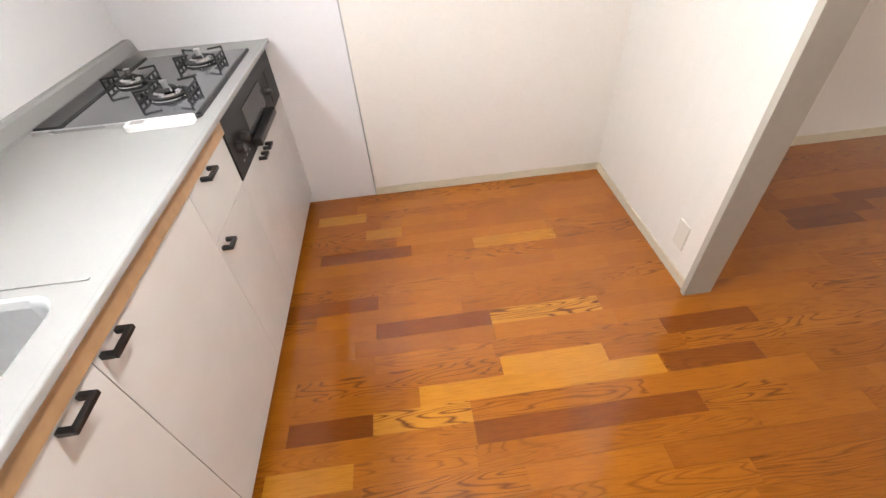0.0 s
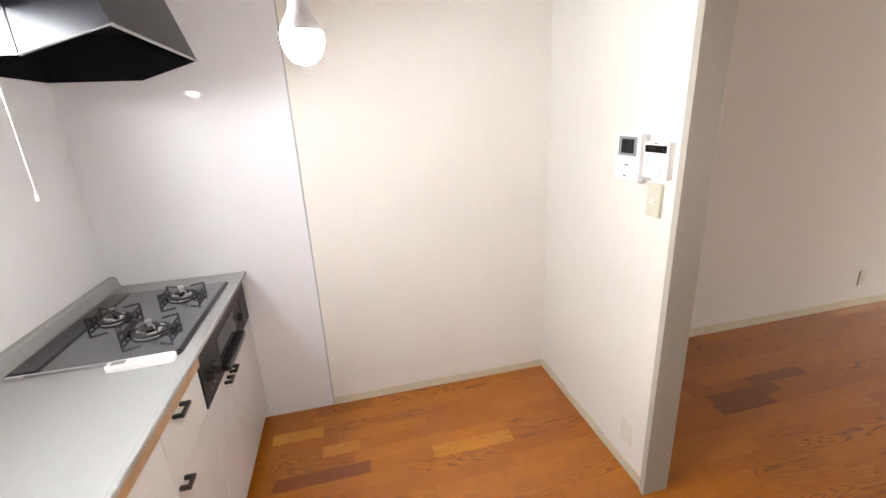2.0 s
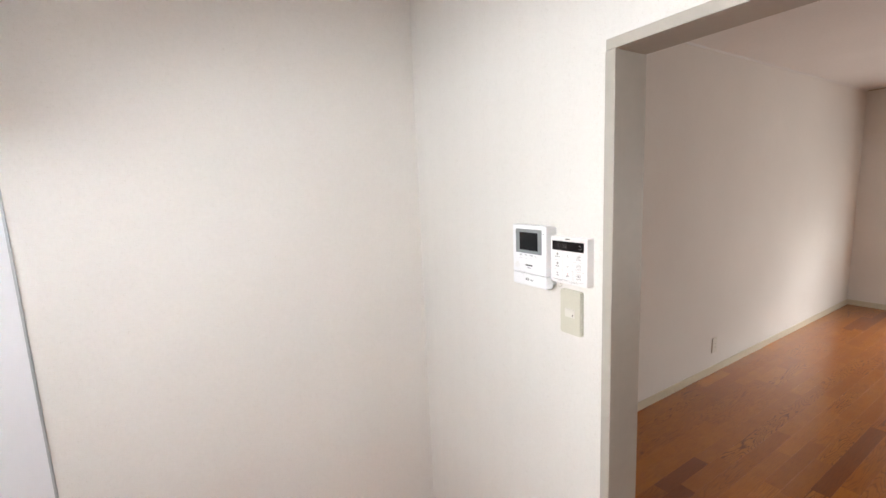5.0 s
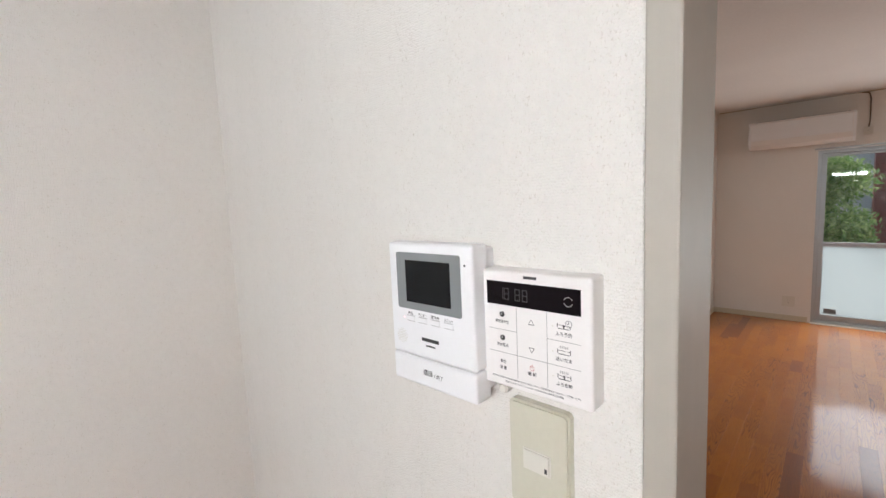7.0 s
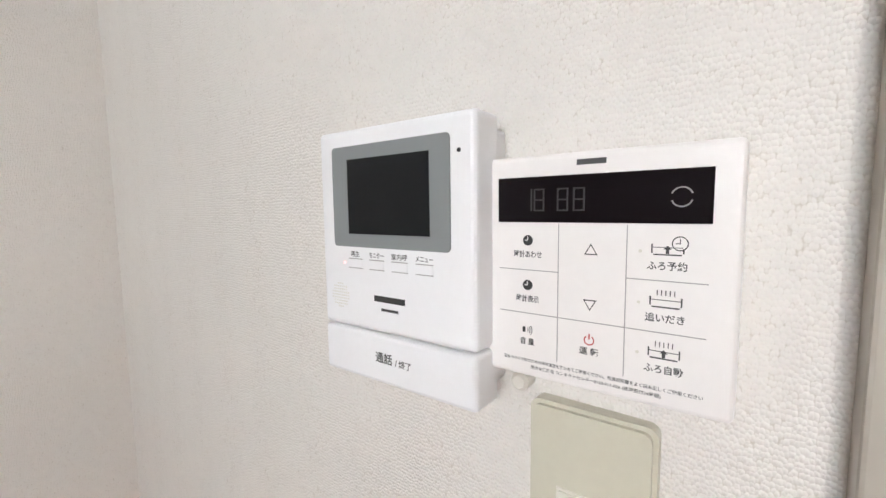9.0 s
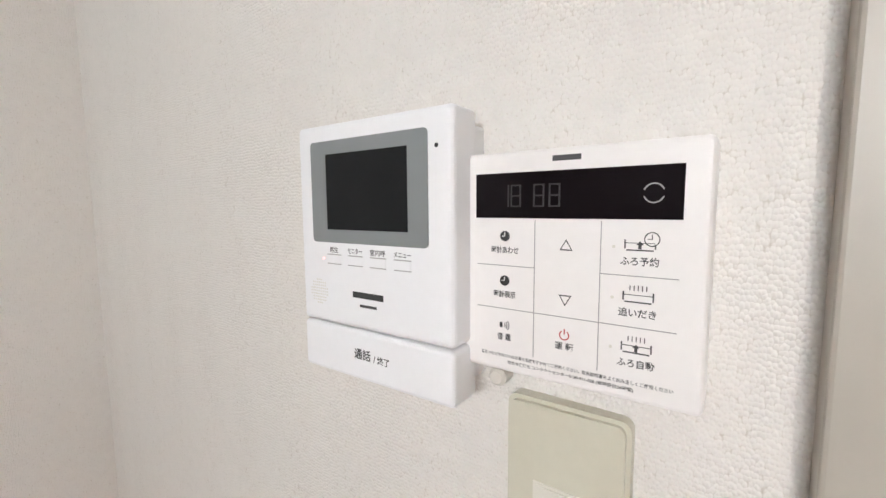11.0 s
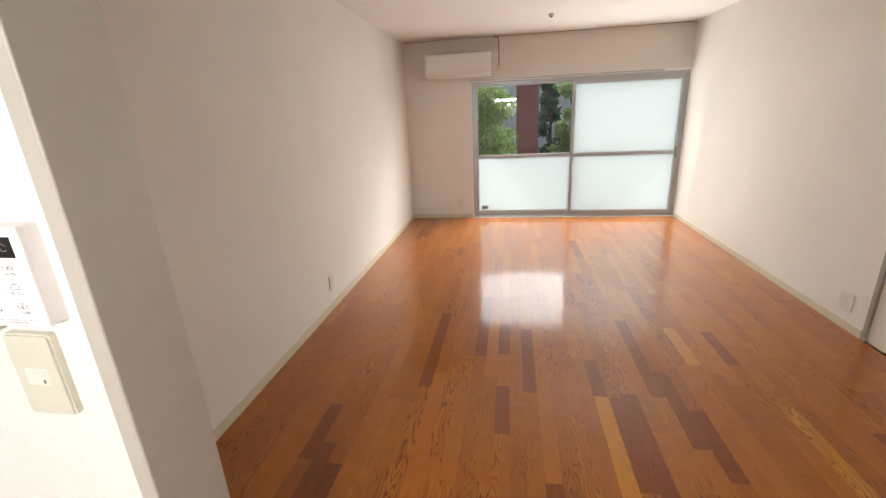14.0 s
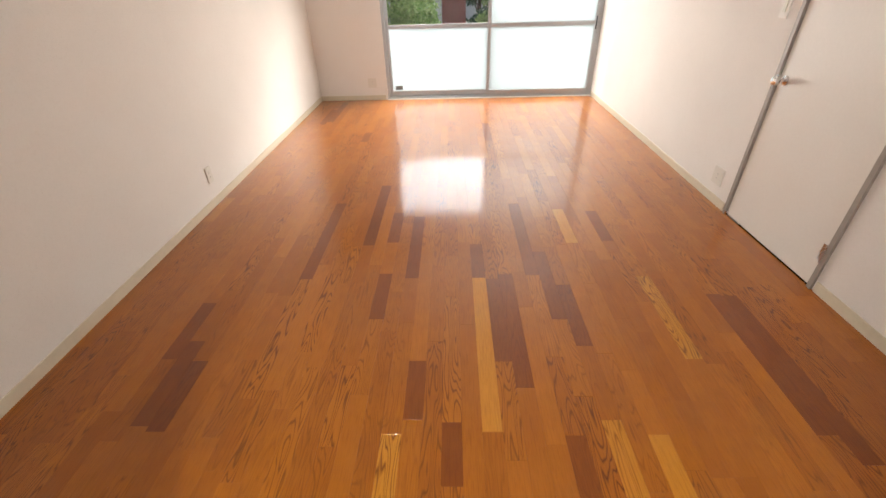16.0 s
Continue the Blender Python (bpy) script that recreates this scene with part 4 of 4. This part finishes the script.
# cooktop
def cooktop():
    o = thing("gas_cooktop", (-0.56, 1.845, 0.852), "built-in three-burner gas cooktop with grey glass top", "cooktop")
    y0, y1, x0, x1 = 1.546, 2.185, -0.803, -0.324
    pan = part("rim", prism(bmesh.new(), rounded(x0, y0, x1, y1, 0.018), 0.850, 0.8575, "z"), BLACK, o, "dark rim of the glass top")
    part("glass_top", prism(bmesh.new(), rounded(x0 + 0.006, y0 + 0.006, x1 - 0.016, y1 - 0.006, 0.014), 0.8565, 0.8605, "z"), GLASSTOP, o, "grey glossy glass top")
    part("side_trim", boxed(x0 + 0.01, y0 - 0.002, 0.850, x1 - 0.02, y0 + 0.007, 0.862, bevel=0.002), STEEL, o, "silver edge trim")
    part("front_trim", boxed(x1 - 0.015, y0 + 0.015, 0.853, x1 - 0.001, y1 - 0.015, 0.864, bevel=0.004), BLACK, o)
    vent = part("exhaust_grille", boxed(x0 + 0.010, y0 + 0.012, 0.859, x0 + 0.086, y1 - 0.012, 0.866, bevel=0.003), BLACK, o, "black exhaust grille along the back")
    for k in range(22):
        y = y0 + 0.06 + k * 0.024
        part("grille_slot", boxed(x0 + 0.022, y, 0.8655, x0 + 0.062, y + 0.012, 0.8664), BLACK, vent)
    for bx, by, R in ((-0.475, 1.735, 0.039), (-0.470, 2.050, 0.035), (-0.652, 1.890, 0.031)):
        burner = part("burner", lathe(bmesh.new(), [(R + 0.020, 0.0), (R + 0.018, 0.003), (R + 0.006, 0.006), (R + 0.004, 0.016), (R - 0.004, 0.020), (R - 0.010, 0.019)], (bx, by, 0.860)), CHROME, o, "chrome drip ring of a burner")
        part("burner_head", lathe(bmesh.new(), [(R - 0.012, 0.004), (R - 0.008, 0.022), (R - 0.014, 0.027), (0.016, 0.027), (0.013, 0.023)], (bx, by, 0.860)), IRON, burner)
        part("sensor", lathe(bmesh.new(), [(0.009, 0.022), (0.009, 0.042), (0.011, 0.043), (0.011, 0.047), (0.004, 0.049)], (bx, by, 0.860), 20), STEEL, burner)
        part("igniter", rod(bmesh.new(), (bx + R * 0.6, by - R * 0.55, 0.872), (bx + R * 0.52, by - R * 0.5, 0.895), 0.0022, n=6), STEEL, burner)
        g = part("pan_support", lathe(bmesh.new(), [(R + 0.012, 0.006), (R + 0.020, 0.006), (R + 0.020, 0.010), (R + 0.012, 0.010)], (bx, by, 0.860)), IRON, o, "black cast iron pan support")
        for side in (-1, 1):
            px = bx + side * (R + 0.036)
            lo, hi = px - 0.003, px + 0.003
            wing = boxed(lo, by - 0.052, 0.8610, hi, by + 0.052, 0.8675, bevel=0.001)
            box(wing, lo, by - 0.044, 0.8800, hi, by + 0.044, 0.8860, bevel=0.001)
            for y in (-0.052, -0.018, 0.012, 0.046):
                box(wing, lo, by + y, 0.8610, hi, by + y + 0.006, 0.8985 if abs(y) > 0.04 else 0.8860, bevel=0.001)
            part("side_plate", wing, IRON, g)
            for y in (-0.049, 0.049):
                x_in = bx + side * (R - 0.014)
                a = boxed(min(px, x_in), by + y - 0.0025, 0.8925, max(px, x_in), by + y + 0.0025, 0.8985, bevel=0.001)
                bmesh.ops.transform(a, matrix=Matrix.Translation((px, by + y, 0)) @ Matrix.Rotation(side * (0.45 if y > 0 else -0.45), 4, "Z") @ Matrix.Translation((-px, -by - y, 0)), verts=a.verts)
                part("prong", a, IRON, g)
            part("foot_bar", boxed(min(px, bx + side * R), by - 0.004, 0.8620, max(px, bx + side * R), by + 0.004, 0.8670, bevel=0.001), IRON, g)
    # fish grill front below the worktop
    f = part("grill_front", boxed(FX - 0.02, 1.580, 0.612, FX + 0.004, 2.262, 0.836, bevel=0.003), GRILLFRONT, o, "dark grey grill front panel")
    part("control_strip", boxed(FX + 0.003, 1.583, 0.775, FX + 0.007, 2.258, 0.832, bevel=0.001), GRILLFRONT, f)
    part("grill_window", boxed(FX + 0.003, 1.790, 0.675, FX + 0.007, 2.060, 0.772, bevel=0.001), GRILLGLASS, f)
    part("grill_handle", boxed(FX + 0.006, 1.780, 0.630, FX + 0.036, 2.070, 0.660, bevel=0.006, segments=3), BLACK, f)
    for y in (1.640, 1.712):
        part("knob", lathe(bmesh.new(), [(0.020, 0.0), (0.020, 0.008), (0.015, 0.022), (0.011, 0.024)], (FX + 0.004, y, 0.705), 24, "x"), BLACK, f)
    part("knob", lathe(bmesh.new(), [(0.019, 0.0), (0.019, 0.008), (0.015, 0.022), (0.011, 0.024)], (FX + 0.004, 2.120, 0.705), 24, "x"), BLACK, f)
    part("battery_cover", boxed(FX + 0.003, 2.170, 0.630, FX + 0.006, 2.245, 0.765, bevel=0.001), GRILLFRONT, f)
    for y in (1.650, 1.690, 1.730):
        part("lamp_mark", boxed(FX + 0.0035, y - 0.006, 0.648, FX + 0.0048, y + 0.006, 0.652), INK_PALE, f)
    return o
cooktop()
single("filler_strip", boxed(FX - 0.018, 2.264, 0.611, FX, 2.318, 0.836, bevel=0.0015), GRILLFRONT, "dark filler strip beside the grill", "filler", at=(FX, 2.29, 0.59))

rc = thing("remote_control", (-0.42, 1.520, 0.8525), "white air conditioner remote lying on the worktop", "remote control")
turn = Matrix.Translation((-0.424, 1.521, 0)) @ Matrix.Rotation(radians(3), 4, "Z")
def turned(bm):
    bmesh.ops.transform(bm, matrix=turn, verts=bm.verts)
    return bm
rb = part("body", turned(prism(bmesh.new(), rounded(-0.093, -0.0215, 0.093, 0.0215, 0.013), 0.8525, 0.868, "z")), PLASTIC, rc)
part("face", turned(prism(bmesh.new(), rounded(-0.090, -0.0185, 0.090, 0.0185, 0.011), 0.868, 0.8705, "z")), PLASTIC, rc)
part("display", turned(boxed(-0.078, -0.012, 0.8703, -0.040, 0.012, 0.8710)), INK_PALE, rb, "pale grey display")
part("button", turned(boxed(-0.028, -0.005, 0.8703, -0.012, 0.005, 0.8718, bevel=0.0005)), PLATE_PALE, rb)

# range hood
def range_hood():
    o = thing("range_hood", (-0.6, 1.955, 1.73), "black slanted range hood against the kitchen wall", "range hood")
    y0, y1 = 1.590, YN - 0.006
    side = [(XK + 0.003, 1.729), (-0.520, 1.729), (-0.299, 1.800), (-0.478, 2.340), (-0.478, HK - 0.002), (XK + 0.003, HK - 0.002)]
    for a, b in ((y0, y0 + 0.003), (y1 - 0.003, y1)):
        part("side_panel", prism(bmesh.new(), side, a, b, "y"), HOOD, o)
    part("front_panel", prism(bmesh.new(), [(-0.299, 1.800), (-0.478, 2.340), (-0.481, 2.340), (-0.303, 1.800)], y0 + 0.003, y1 - 0.003, "y"), HOOD, o)
    part("duct_cover", prism(bmesh.new(), [(-0.478, 2.340), (-0.478, HK - 0.002), (-0.482, HK - 0.002), (-0.482, 2.340)], y0 + 0.003, y1 - 0.003, "y"), HOOD, o)
    part("front_edge", boxed(-0.306, y0, 1.7965, -0.2955, y1, 1.8035, bevel=0.002), STEEL, o, "thin bright lower edge")
    bm = bmesh.new()
    for a, b in (((-0.520, 1.729), (-0.299, 1.800)),):
        rod(bm, (a[0], y0, a[1]), (b[0], y0, b[1]), 0.003, n=8)
    part("side_edge", bm, STEEL, o)
    part("filter", prism(bmesh.new(), [(-0.345, 1.930), (-0.540, 1.900), (-0.84, 1.900), (-0.84, 1.915), (-0.54, 1.915), (-0.350, 1.945)], y0 + 0.004, y1 - 0.004, "y"), HOOD_IN, o)
    part("filter_clip", rod(bmesh.new(), (-0.47, 2.00, 1.914), (-0.47, 2.00, 1.860), 0.002, n=8), BLACK, o)
    part("back_panel", boxed(XK + 0.003, y0 + 0.003, 1.7285, XK + 0.007, y1 - 0.003, 1.905), HOOD_IN, o)
    part("side_lining", boxed(XK + 0.007, y0 + 0.0032, 1.731, -0.53, y0 + 0.005, 1.90), HOOD_IN, o)
    part("seam", boxed(-0.524, y0 - 0.001, 1.731, -0.521, y0 + 0.001, 1.84), HOOD_IN, o)
    return o
range_hood()

# wall cabinet over the sink, with its lamp underneath
wc = thing("wall_cabinet", (-0.69, 0.9, 1.84), "white wall cabinet over the sink beside the hood", "cabinet")
part("body", boxed(XK + 0.002, 0.20, 1.838, -0.543, 1.586, HK - 0.002, bevel=0.001), LAMINATE, wc)
for y in (0.20, 0.663, 1.126):
    part("door", boxed(-0.543, y + 0.001, 1.836, -0.525, y + 0.459, HK - 0.006, bevel=0.0015), LAMINATE, wc)
fl = thing("sink_lamp", (-0.787, 1.03, 1.838), "white fluorescent lamp under the wall cabinet", "lamp")
part("housing", boxed(XK + 0.004, 0.705, 1.762, -0.763, 1.355, 1.8375, bevel=0.004), PLASTIC, fl)
for y in (0.705, 1.341):
    part("end_cap", boxed(-0.763, y, 1.762, -0.750, y + 0.014, 1.8375, bevel=0.002), PLASTIC, fl)
part("visor", boxed(-0.763, 0.719, 1.762, -0.750, 1.341, 1.768), PLASTIC, fl)
part("diffuser", boxed(-0.7625, 0.720, 1.769, -0.757, 1.340, 1.832, bevel=0.001), TUBE, fl, "lit white diffuser panel")
cd = thing("pull_cord", (-0.535, 1.505, 1.37), "thin white pull cord with a small bob", "pull cord")
part("cord", rod(bmesh.new(), (-0.535, 1.505, 1.395), (-0.535, 1.505, 1.837), 0.0016, n=8), CORD, cd)
part("bob", lathe(bmesh.new(), [(0.0055, 1.372), (0.0050, 1.380), (0.0025, 1.398)], (-0.535, 1.505, 0), 14), PLASTIC, cd)

# pendant bulb
PX, PY = 0.201, 0.94
pd = thing("pendant_lamp", (PX, PY, HK), "bare lit bulb in a black socket on a white cord", "lamp")
part("ceiling_rose", lathe(bmesh.new(), [(0.035, 0.0), (0.035, -0.012), (0.020, -0.024), (0.006, -0.026)], (PX, PY, HK)), PLATE_PALE, pd)
part("cord", rod(bmesh.new(), (PX, PY, 1.762), (PX, PY, HK - 0.02), 0.0033, n=10), CORD, pd)
socket_prof = [(0.0132, 1.7075), (0.0170, 1.7088), (0.0175, 1.733), (0.0203, 1.7369), (0.0203, 1.7445), (0.0181, 1.7572), (0.0093, 1.7649), (0.0083, 1.7764)]
sk = part("socket", lathe(bmesh.new(), socket_prof, (PX, PY, 0)), BLACK, pd, "black bulb socket")
part("socket_band", lathe(bmesh.new(), [(0.0172, 1.7140), (0.0178, 1.7145), (0.0181, 1.7290), (0.0175, 1.7295)], (PX, PY, 0)), STEEL, sk, "pale printed band")
part("bulb_neck", lathe(bmesh.new(), [(0.0312, 1.6622), (0.0292, 1.6700), (0.0262, 1.6765), (0.0200, 1.6860), (0.0153, 1.6970), (0.0143, 1.7088)], (PX, PY, 0)), PLASTIC, pd)
bulb_prof = [(0.0031, 1.6176), (0.0146, 1.6208), (0.0240, 1.6298), (0.0290, 1.6400), (0.0311, 1.6500), (0.0313, 1.6580), (0.0308, 1.6625)]
part("bulb", lathe(bmesh.new(), bulb_prof, (PX, PY, 0)), BULB, pd, "glowing white bulb")

# ---- outside ----
single("ground", boxed(7.16, -40, -0.45, 60, 40, -0.30), SOIL, "dark soil of the garden outside", "ground", "structure")
single("balcony_floor", boxed(7.15, -3.0, -0.30, 8.25, 4.0, -0.04), CONCRETE, "grey concrete balcony floor", "balcony", "structure")
single("balcony_parapet", boxed(8.25, -3.0, -0.30, 8.37, 4.0, 0.62, bevel=0.01), CONCRETE, "low grey concrete balcony wall", "parapet", "structure")
single("backdrop_wall", boxed(15.5, -9, -0.3, 15.8, 9, 2.7), FARWALL, "grey rendered house wall behind the garden", "wall", "structure")
post = thing("red_brick_pillar", (12.2, 0.47, -0.3), "dull red brick pillar standing in the garden", "pillar")
part("shaft", boxed(12.0, 0.20, -0.3, 12.45, 0.74, 2.6), RED, post)

def leaf_cloud(rng, blobs, count, size):
    """Leaves: small folded blades scattered over clumps, thicker at their skin."""
    verts, faces = [], []
    weights = np.array([b[3] ** 2 for b in blobs])
    picks = rng.choice(len(blobs), count, p=weights / weights.sum())
    for i in picks:
        cx, cy, cz, r = blobs[i]
        d = rng.normal(size=3)
        d /= np.linalg.norm(d)
        p = np.array((cx, cy, cz)) + d * r * rng.uniform(0.45, 1.08)
        s = size * rng.uniform(0.6, 1.3)
        a = rng.normal(size=3) + np.array((0, 0, -0.6))
        a /= np.linalg.norm(a)
        b = np.cross(a, rng.normal(size=3))
        b /= np.linalg.norm(b)
        c = np.cross(a, b)
        k = len(verts)
        verts += [tuple(p), tuple(p + a * s * 0.5 + b * s * 0.24 + c * s * 0.06), tuple(p + a * s), tuple(p + a * s * 0.5 - b * s * 0.24 + c * s * 0.06)]
        faces += [(k, k + 1, k + 2), (k, k + 2, k + 3)]
    return verts, faces

def tree(at, height, spread, mat, count, size, seed, label, name="garden_tree"):
    rng = np.random.default_rng(seed)
    o = thing(name, at, label, "tree")
    x, y, z = at
    bm = rod(bmesh.new(), (x, y, z), (x + 0.05, y - 0.04, z + height * 0.75), 0.07, 0.03, 10)
    blobs = []
    for k in range(16):
        h = z + height * rng.uniform(0.22, 1.0)
        a = rng.uniform(0, 2 * math.pi)
        d = spread * rng.uniform(0.2, 0.9)
        tip = (x + d * math.cos(a), y + d * math.sin(a), h)
        rod(bm, (x, y, max(z + 0.2, h - 0.35)), tip, 0.022, 0.008, 6)
        blobs.append((*tip, spread * rng.uniform(0.28, 0.5)))
    part("trunk", bm, BARK, o)
    v, f = leaf_cloud(rng, blobs, count, size)
    me = bpy.data.meshes.new("crown")
    me.from_pydata([(a - x, b - y, c - z) for a, b, c in v], [], f)
    me.materials.append(mat)
    place(new("crown", me), at, o)
    return o

tree((10.2, 1.62, -0.3), 2.2, 0.80, LEAF_A, 11000, 0.09, 3, "leafy yellow-green garden tree outside the window")
tree((10.9, -0.46, -0.3), 2.4, 0.42, LEAF_A, 7000, 0.085, 8, "slim bright green garden tree outside the window")
tree((12.9, -0.14, -0.3), 2.5, 0.36, LEAF_B, 3600, 0.12, 13, "dark green garden tree behind the pillar")
tree((12.6, 2.20, -0.3), 2.5, 1.1, LEAF_B, 4500, 0.13, 17, "dark green garden tree behind the lighter one")
tree((12.8, -1.9, -0.3), 2.5, 1.1, LEAF_B, 3600, 0.13, 21, "dark green garden tree beside the house wall")
tree((11.2, 3.3, -0.3), 2.6, 0.9, LEAF_A, 3200, 0.13, 25, "leafy green garden tree outside the window")

# ---- floor strips ----
ROW = 0.0756
rng = random.Random(11)
near_count = 0
joined_v, joined_f = [], []

def strip(x0, x1, y0, y1, dz):
    """A strip with eased upper edges."""
    g, c = 0.0001, 0.0003
    x0, x1, y0, y1 = x0 + g, x1 - g, y0 + g, y1 - g
    v = [(x0, y0, -0.012), (x1, y0, -0.012), (x1, y1, -0.012), (x0, y1, -0.012),
         (x0, y0, dz - c), (x1, y0, dz - c), (x1, y1, dz - c), (x0, y1, dz - c),
         (x0 + c, y0 + c, dz), (x1 - c, y0 + c, dz), (x1 - c, y1 - c, dz), (x0 + c, y1 - c, dz)]
    f = [(8, 9, 10, 11)]
    for a, b in ((0, 4), (4, 8)):
        f += [(a + i, a + (i + 1) % 4, b + (i + 1) % 4, b + i) for i in range(4)]
    return v, f

floor = thing("floor", (2.0, 0.5, -0.012), "glossy orange-brown oak strip floor of mixed tones", "floor", kind="structure")
FBASE = BASES["floor"]
KNOWN = {  # row: strips whose tone is certain (start, end, kind)
    -16: [(2.29, 2.79, "d")], -12: [(2.35, 2.95, "l")], -11: [(3.32, 3.72, "d")], -8: [(1.75, 1.99, "l"), (3.30, 3.75, "l")],
    -6: [(1.75, 2.05, "l")], -4: [(1.75, 1.985, "d"), (2.97, 3.85, "d")], -2: [(2.20, 2.98, "d")], 0: [(2.0, 2.95, "l"), (2.95, 3.30, "d")],
    2: [(1.80, 2.04, "d")], 4: [(2.05, 2.345, "d")], 5: [(0.49, 0.92, "m"), (1.70, 1.99, "l"), (2.95, 3.67, "d")], 6: [(-0.30, -0.03, "l")],
    7: [(0.36, 1.116, "d"), (3.33, 3.73, "d")], 8: [(-0.25, 0.03, "d"), (0.03, 0.36, "l")], 9: [(0.19, 1.06, "l"), (1.07, 1.42, "d")],
    10: [(0.495, 0.88, "l")], 11: [(0.48, 1.14, "m"), (1.14, 1.50, "d")], 12: [(0.50, 0.98, "m")], 13: [(0.50, 0.95, "l"), (2.95, 3.89, "d")],
    15: [(-0.30, 0.05, "d")], 17: [(2.0, 2.35, "d")], 19: [(-0.22, 0.21, "d"), (0.51, 0.91, "l"), (2.36, 2.75, "d")], 21: [(-0.01, 0.17, "l")], 23: [(-0.26, -0.01, "l")],
}
ORDINARY = (WOOD,) * 24 + (WOOD_DARK,)
for r in range(-23, 27):
    y0, y1 = max(0.340 + r * ROW, YS), min(0.340 + (r + 1) * ROW, YN)
    if y1 - y0 < 0.004:
        continue
    cuts = []
    known = sorted(KNOWN.get(r, ()))
    x = XK + rng.uniform(-0.6, 0)
    while x < XW + 0.015:
        n = x + rng.choice((0.30, 0.38, 0.45, 0.60, 0.60, 0.75, 0.90))
        mat = rng.choice(ORDINARY)
        nxt = next((k for k in known if k[1] > x + 0.001), None)
        if nxt and n > nxt[0] - 0.12:
            if x >= nxt[0] - 0.001:
                n, mat = nxt[1], {"l": WOOD_LIGHT, "d": WOOD_DARK, "m": WOOD}[nxt[2]]
            else:
                n = nxt[0]
        cuts.append((max(x, XK), min(n, XW + 0.015), mat))
        x = n
    for a, b, mat in cuts:
        if b - a < 0.01:
            continue
        v, f = strip(a, b, y0, y1, rng.uniform(-0.0001, 0.0001))
        near = 0.0 < (a + b) / 2 < 3.4 and -0.75 < y0 < 2.33 or (mat is not WOOD and (a + b) / 2 < 4)
        if near and near_count < 300 and not (a < 1.3 and y0 < 0.3):
            near_count += 1
            me = bpy.data.meshes.new("plank")
            me.from_pydata([tuple(Vector(p) - FBASE) for p in v], [], f)
            me.materials.append(mat)
            place(new("plank", me), FBASE, floor)
        else:
            k = len(joined_v)
            joined_v += [tuple(Vector(p) - FBASE) for p in v]
            joined_f += [(tuple(i + k for i in q), mat) for q in f]
me = bpy.data.meshes.new("plank_field")
me.from_pydata(joined_v, [], [q for q, _ in joined_f])
slots = [WOOD, WOOD_DARK, WOOD_LIGHT]
for s in slots:
    me.materials.append(s)
me.polygons.foreach_set("material_index", [slots.index(m) for _, m in joined_f])
field = place(new("plank_field", me), FBASE, floor)
tagged(field, "more glossy oak strips of the same floor", kind="stuff")
